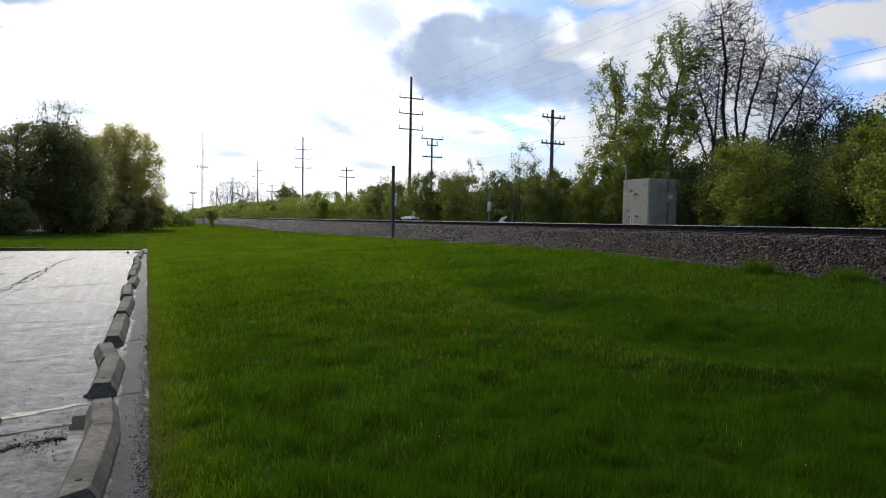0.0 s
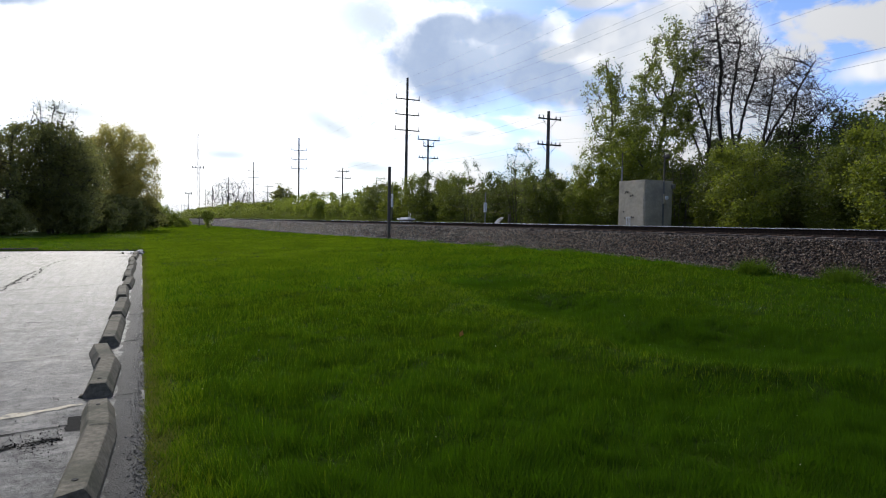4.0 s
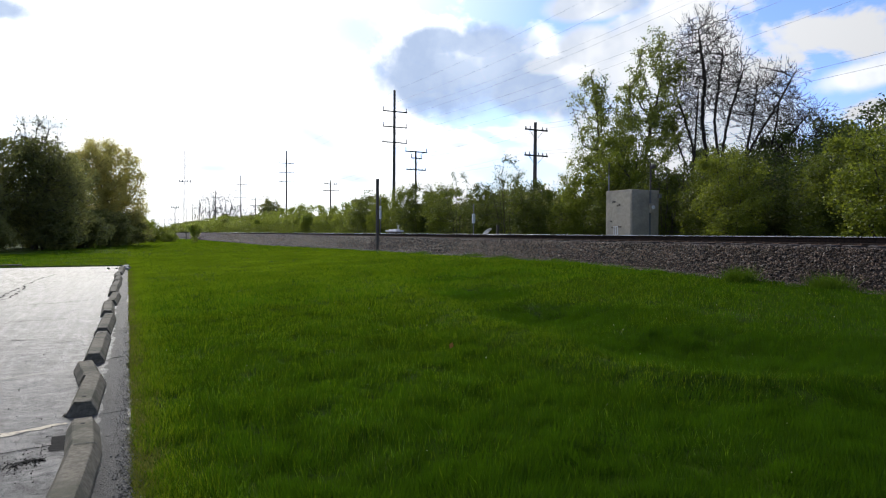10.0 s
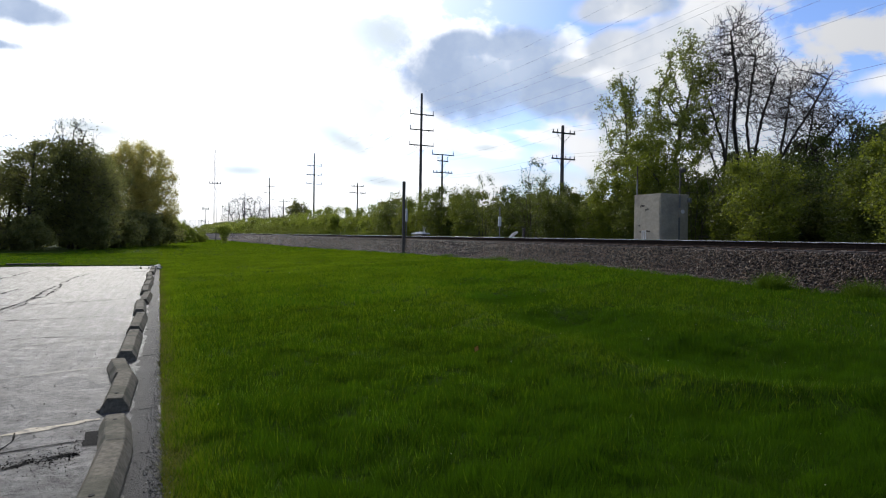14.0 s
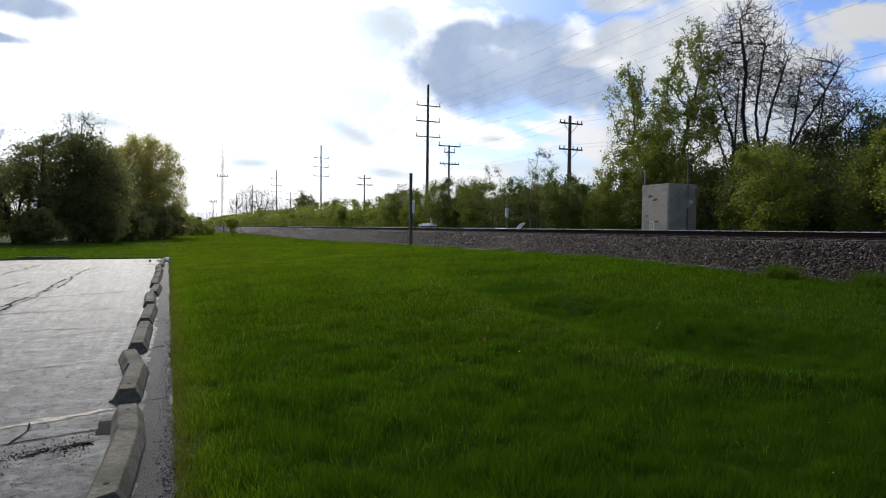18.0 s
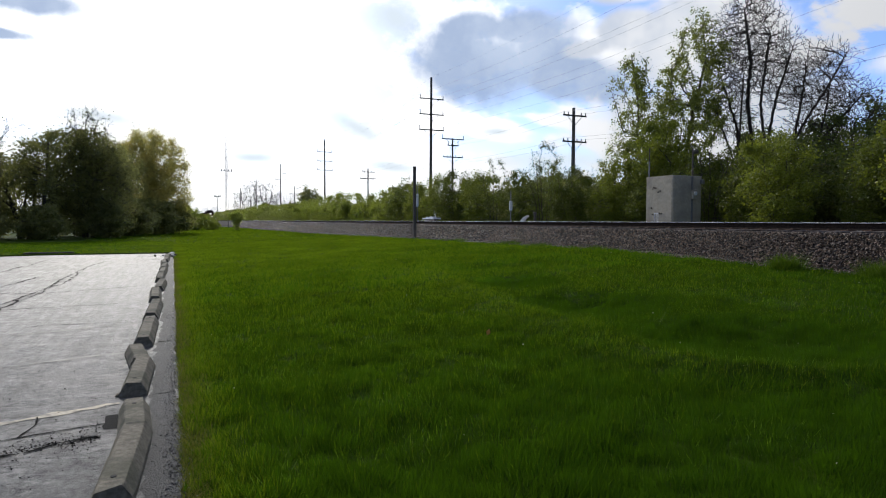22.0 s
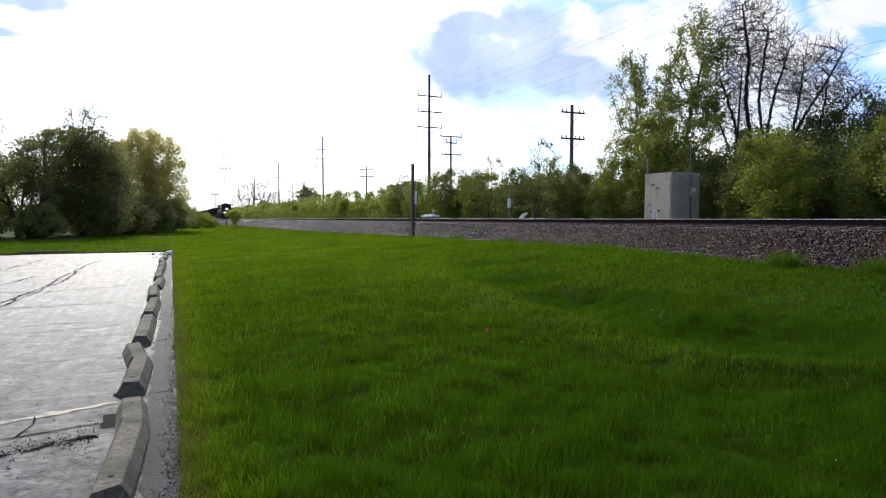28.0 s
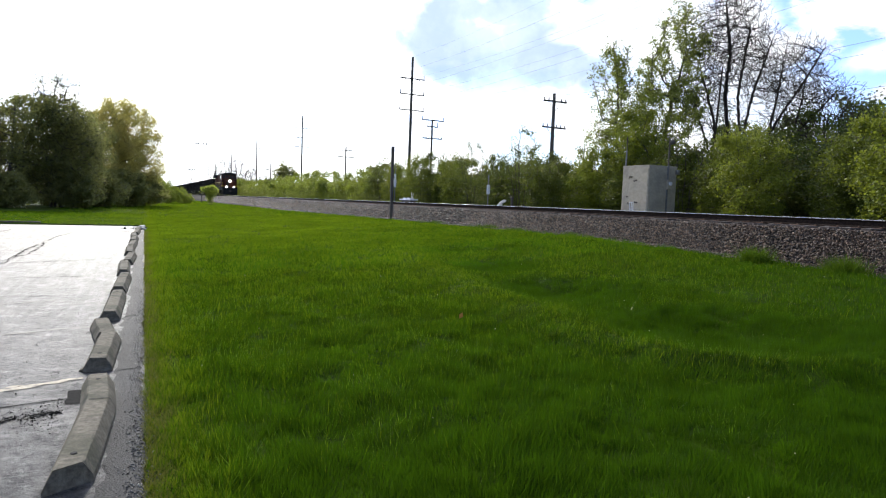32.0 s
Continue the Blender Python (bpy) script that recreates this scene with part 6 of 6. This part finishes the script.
# ---- grass ----
def blades(name, rng, x, y, height, width, material, lean=0.35, bend=True):
    """Grass blades as thin tapered triangles rooted in the turf."""
    n = len(x)
    z = ground_height(x, y) - 0.006
    a = rng.uniform(0, 2 * np.pi, n)
    tilt = rng.normal(0, lean, (n, 2)) + 0.55 * np.stack([lumps(x, y, 0.22, 7) - 0.5, lumps(x, y, 0.22, 8) - 0.5], 1)
    h = height * rng.uniform(0.55, 1.35, n)
    w = width * rng.uniform(0.7, 1.3, n) / 2
    base = np.stack([x, y, z], 1)
    side = np.stack([np.cos(a) * w, np.sin(a) * w, np.zeros(n)], 1)
    tip = base + np.stack([tilt[:, 0] * h, tilt[:, 1] * h, h], 1)
    verts = np.stack([base - side, base + side, tip], 1).reshape(-1, 3)
    return link_mesh(name, fast_mesh(name, verts, np.arange(3 * n).reshape(n, 3)), material)


def lumps(x, y, size, seed):
    """Soft random values from 0 to 1 that change over the given size in metres."""
    table = np.random.default_rng(seed).uniform(0, 1, (256, 256))
    u, v = np.asarray(x) / size, np.asarray(y) / size
    i, j = np.floor(u).astype(int), np.floor(v).astype(int)
    a, b = u - i, v - j
    a, b = a * a * (3 - 2 * a), b * b * (3 - 2 * b)
    at = lambda p, q: table[p % 256, q % 256]
    return (at(i, j) * (1 - a) + at(i + 1, j) * a) * (1 - b) + (at(i, j + 1) * (1 - a) + at(i + 1, j + 1) * a) * b


def make_grass():
    rng = np.random.default_rng(17)
    zones = [(0.02, 8.0, 4.4, 8.0, 8000, 0.070, 0.0050), (0.02, 8.0, 1.2, 4.4, 9500, 0.074, 0.0045), (0.03, 8.0, -5.0, 1.2, 1500, 0.07, 0.013), (0.03, 12.9, -14.0, -5.0, 350, 0.07, 0.025), (8.0, 12.9, -5.0, 2.0, 600, 0.07, 0.018), (0.03, 12.9, -40.0, -12.0, 60, 0.09, 0.05), (0.03, 8.0, 8.0, 12.0, 3900, 0.065, 0.0085), (8.0, 12.9, 8.0, 12.0, 2300, 0.065, 0.012), (0.03, 12.9, 12.0, 20.0, 1700, 0.065, 0.015), (8.0, 12.9, 2.0, 8.0, 1900, 0.065, 0.009),
             (0.03, 12.8, 20.0, 42.0, 900, 0.050, 0.024), (-14.0, 0.03, 31.7, 48.0, 300, 0.08, 0.035), (-6.0, 12.5, 42.0, 145.0, 95, 0.055, 0.085)]
    for x0, x1, y0, y1, density, h, w in zones:
        n = int((x1 - x0) * (y1 - y0) * density)
        x, y = rng.uniform(x0, x1, n), rng.uniform(y0, y1, n)
        keep = rng.uniform(0, 1, n) < np.where((x > 0) & (y < 31), np.clip(0.35 + (x - 0.05 * np.sin(3 * y)) / 0.30, 0.2, 1), 1)
        x, y = x[keep], y[keep]
        n = len(x)
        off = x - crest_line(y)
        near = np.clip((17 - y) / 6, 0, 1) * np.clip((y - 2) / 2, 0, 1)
        # the crest takes more of the yellow blades, the hollow fewer
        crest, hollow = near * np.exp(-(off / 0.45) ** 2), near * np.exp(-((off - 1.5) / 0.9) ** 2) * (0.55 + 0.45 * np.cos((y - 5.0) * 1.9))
        tuft, mound = lumps(x, y, 0.13, 1), lumps(x, y, 0.55, 2)
        tall = (0.22 + 1.05 * tuft + 0.75 * mound) * (1 - 0.35 * crest + 0.35 * hollow) + 0.8 * (rng.uniform(0, 1, n) < 0.03)
        # brightness of far lawn and crest sits in this share, besides drier grass
        # the term in -x darkens the blades for the wood's shade on the lawn
        ripe_lit = rng.uniform(0, 1, n) < np.clip(0.82 * np.clip((y - 3) / 21, 0, 1) * np.clip(1.38 - x / 17 + 0.5 * (lumps(x, y, 2.5, 3) - 0.5), 0, 1) + 0.16 * crest - 0.8 * hollow + 0.55 * np.clip(1 - x / 0.6, 0, 1) * (x > 0) - 0.5 * np.clip(-x / 5, 0, 1), 0, 1)
        # from y = 12 the materials coloured as backlit grass take over
        for pick, mat, label in ((~ripe_lit, M_GRASS if y0 < 12 else M_GRASS_FAR_LIT, "short bright green spring lawn grass"), (ripe_lit, M_GRASS_DRY_LIT if y0 < 12 else M_GRASS_DRY_FAR_LIT, "yellower blades mixed into the lawn")):
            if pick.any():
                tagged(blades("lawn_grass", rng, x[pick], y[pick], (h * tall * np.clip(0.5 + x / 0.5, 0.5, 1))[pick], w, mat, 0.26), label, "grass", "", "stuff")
    n = 32000                                                    # pale dry fringe at the paving's edge
    x, y = np.abs(rng.normal(0.02, 0.14, n)) - 0.03 + 0.05 * lumps(0 * np.arange(n), np.arange(n), 3.0, 4), 1.5 + 26 * rng.uniform(0, 1, n) ** 1.7
    tagged(blades("edge_grass", rng, x, y, np.full(n, 0.042), 0.006, M_DRY, 0.7), "pale dry grass along the edge of the paving", "grass", "", "stuff")
    # longer tufts at the foot of the ballast
    spots = [(12.5, 9.6, 0.30, 0.28), (12.75, 7.7, 0.32, 0.28), (12.6, 16.5, 0.35, 0.14), (12.8, 22.5, 0.5, 0.16), (12.8, 27.5, 0.4, 0.14), (12.7, 20.0, 0.4, 0.14)]
    for k, (cx, cy, r, h) in enumerate(spots):
        n = 1700 if k < 2 else 900
        x, y = rng.normal(cx, r * 0.45, n), rng.normal(cy, r * 0.5, n)
        tagged(blades("grass_tuft", rng, x, y, np.full(n, h * 1.1) * rng.uniform(0.3, 1.2, n), 0.012, M_WEED, 0.5), "tuft of longer grass at the foot of the ballast", "grass tuft", "tufts by the ballast")
    # highlights on the near lawn, set in as brighter taller blades
    n = 15000
    x, y = 0.25 + 8.5 * rng.uniform(0, 1, n) ** 1.8, rng.uniform(2.6, 10.0, n)
    keep = wobble(2.1 * x, 1.7 * y, 9.0) + rng.normal(0, 0.25, n) > 0.15
    x, y = x[keep], y[keep]
    tagged(blades("fresh_grass", rng, x, y, np.full(len(x), 0.085), 0.005, M_GLINT_STALK, 0.4), "taller blades scattered in the lawn, coloured bright for highlights", "grass", "", "stuff")
    # pale blades, which also stand in for whitish glints in the grass
    n = 1500
    x, y = rng.uniform(3.5, 12.3, n), 3.5 + 11 * rng.uniform(0, 1, n) ** 1.3
    tagged(blades("straw", rng, x, y, np.full(n, 0.10), 0.006, M_DRY, 0.9), "pale blades lying in the lawn, also standing for glints", "grass", "", "stuff")
    n = 90                                                       # fallen petals and small pale flowers
    x, y = rng.uniform(0.4, 12.4, n), 2.0 + 20 * rng.uniform(0, 1, n) ** 1.4
    spots = np.stack([x, y, ground_height(x, y) + rng.uniform(0.05, 0.10, n)], 1)
    tagged(link_mesh("petals", stone_mesh("petals", rng, spots, rng.uniform(0.006, 0.011, n)), M_PETAL), "small pale petals scattered in the lawn", "petals", "", "stuff")
    n = 6000
    x, y = rng.normal(12.75, 0.14, n), rng.uniform(5, 60, n)
    tagged(blades("verge_grass", rng, x, y, 0.10 * (1 + 0.6 * wobble(x, y * 2, 1.0)), 0.014, M_GRASS, 0.45), "ragged grass along the ballast's foot", "grass", "", "stuff")


make_chunks()
make_grass()
make_stones()


def motions():
    for vehicle, back in train:
        walk(vehicle, train_rows(back))


motions()
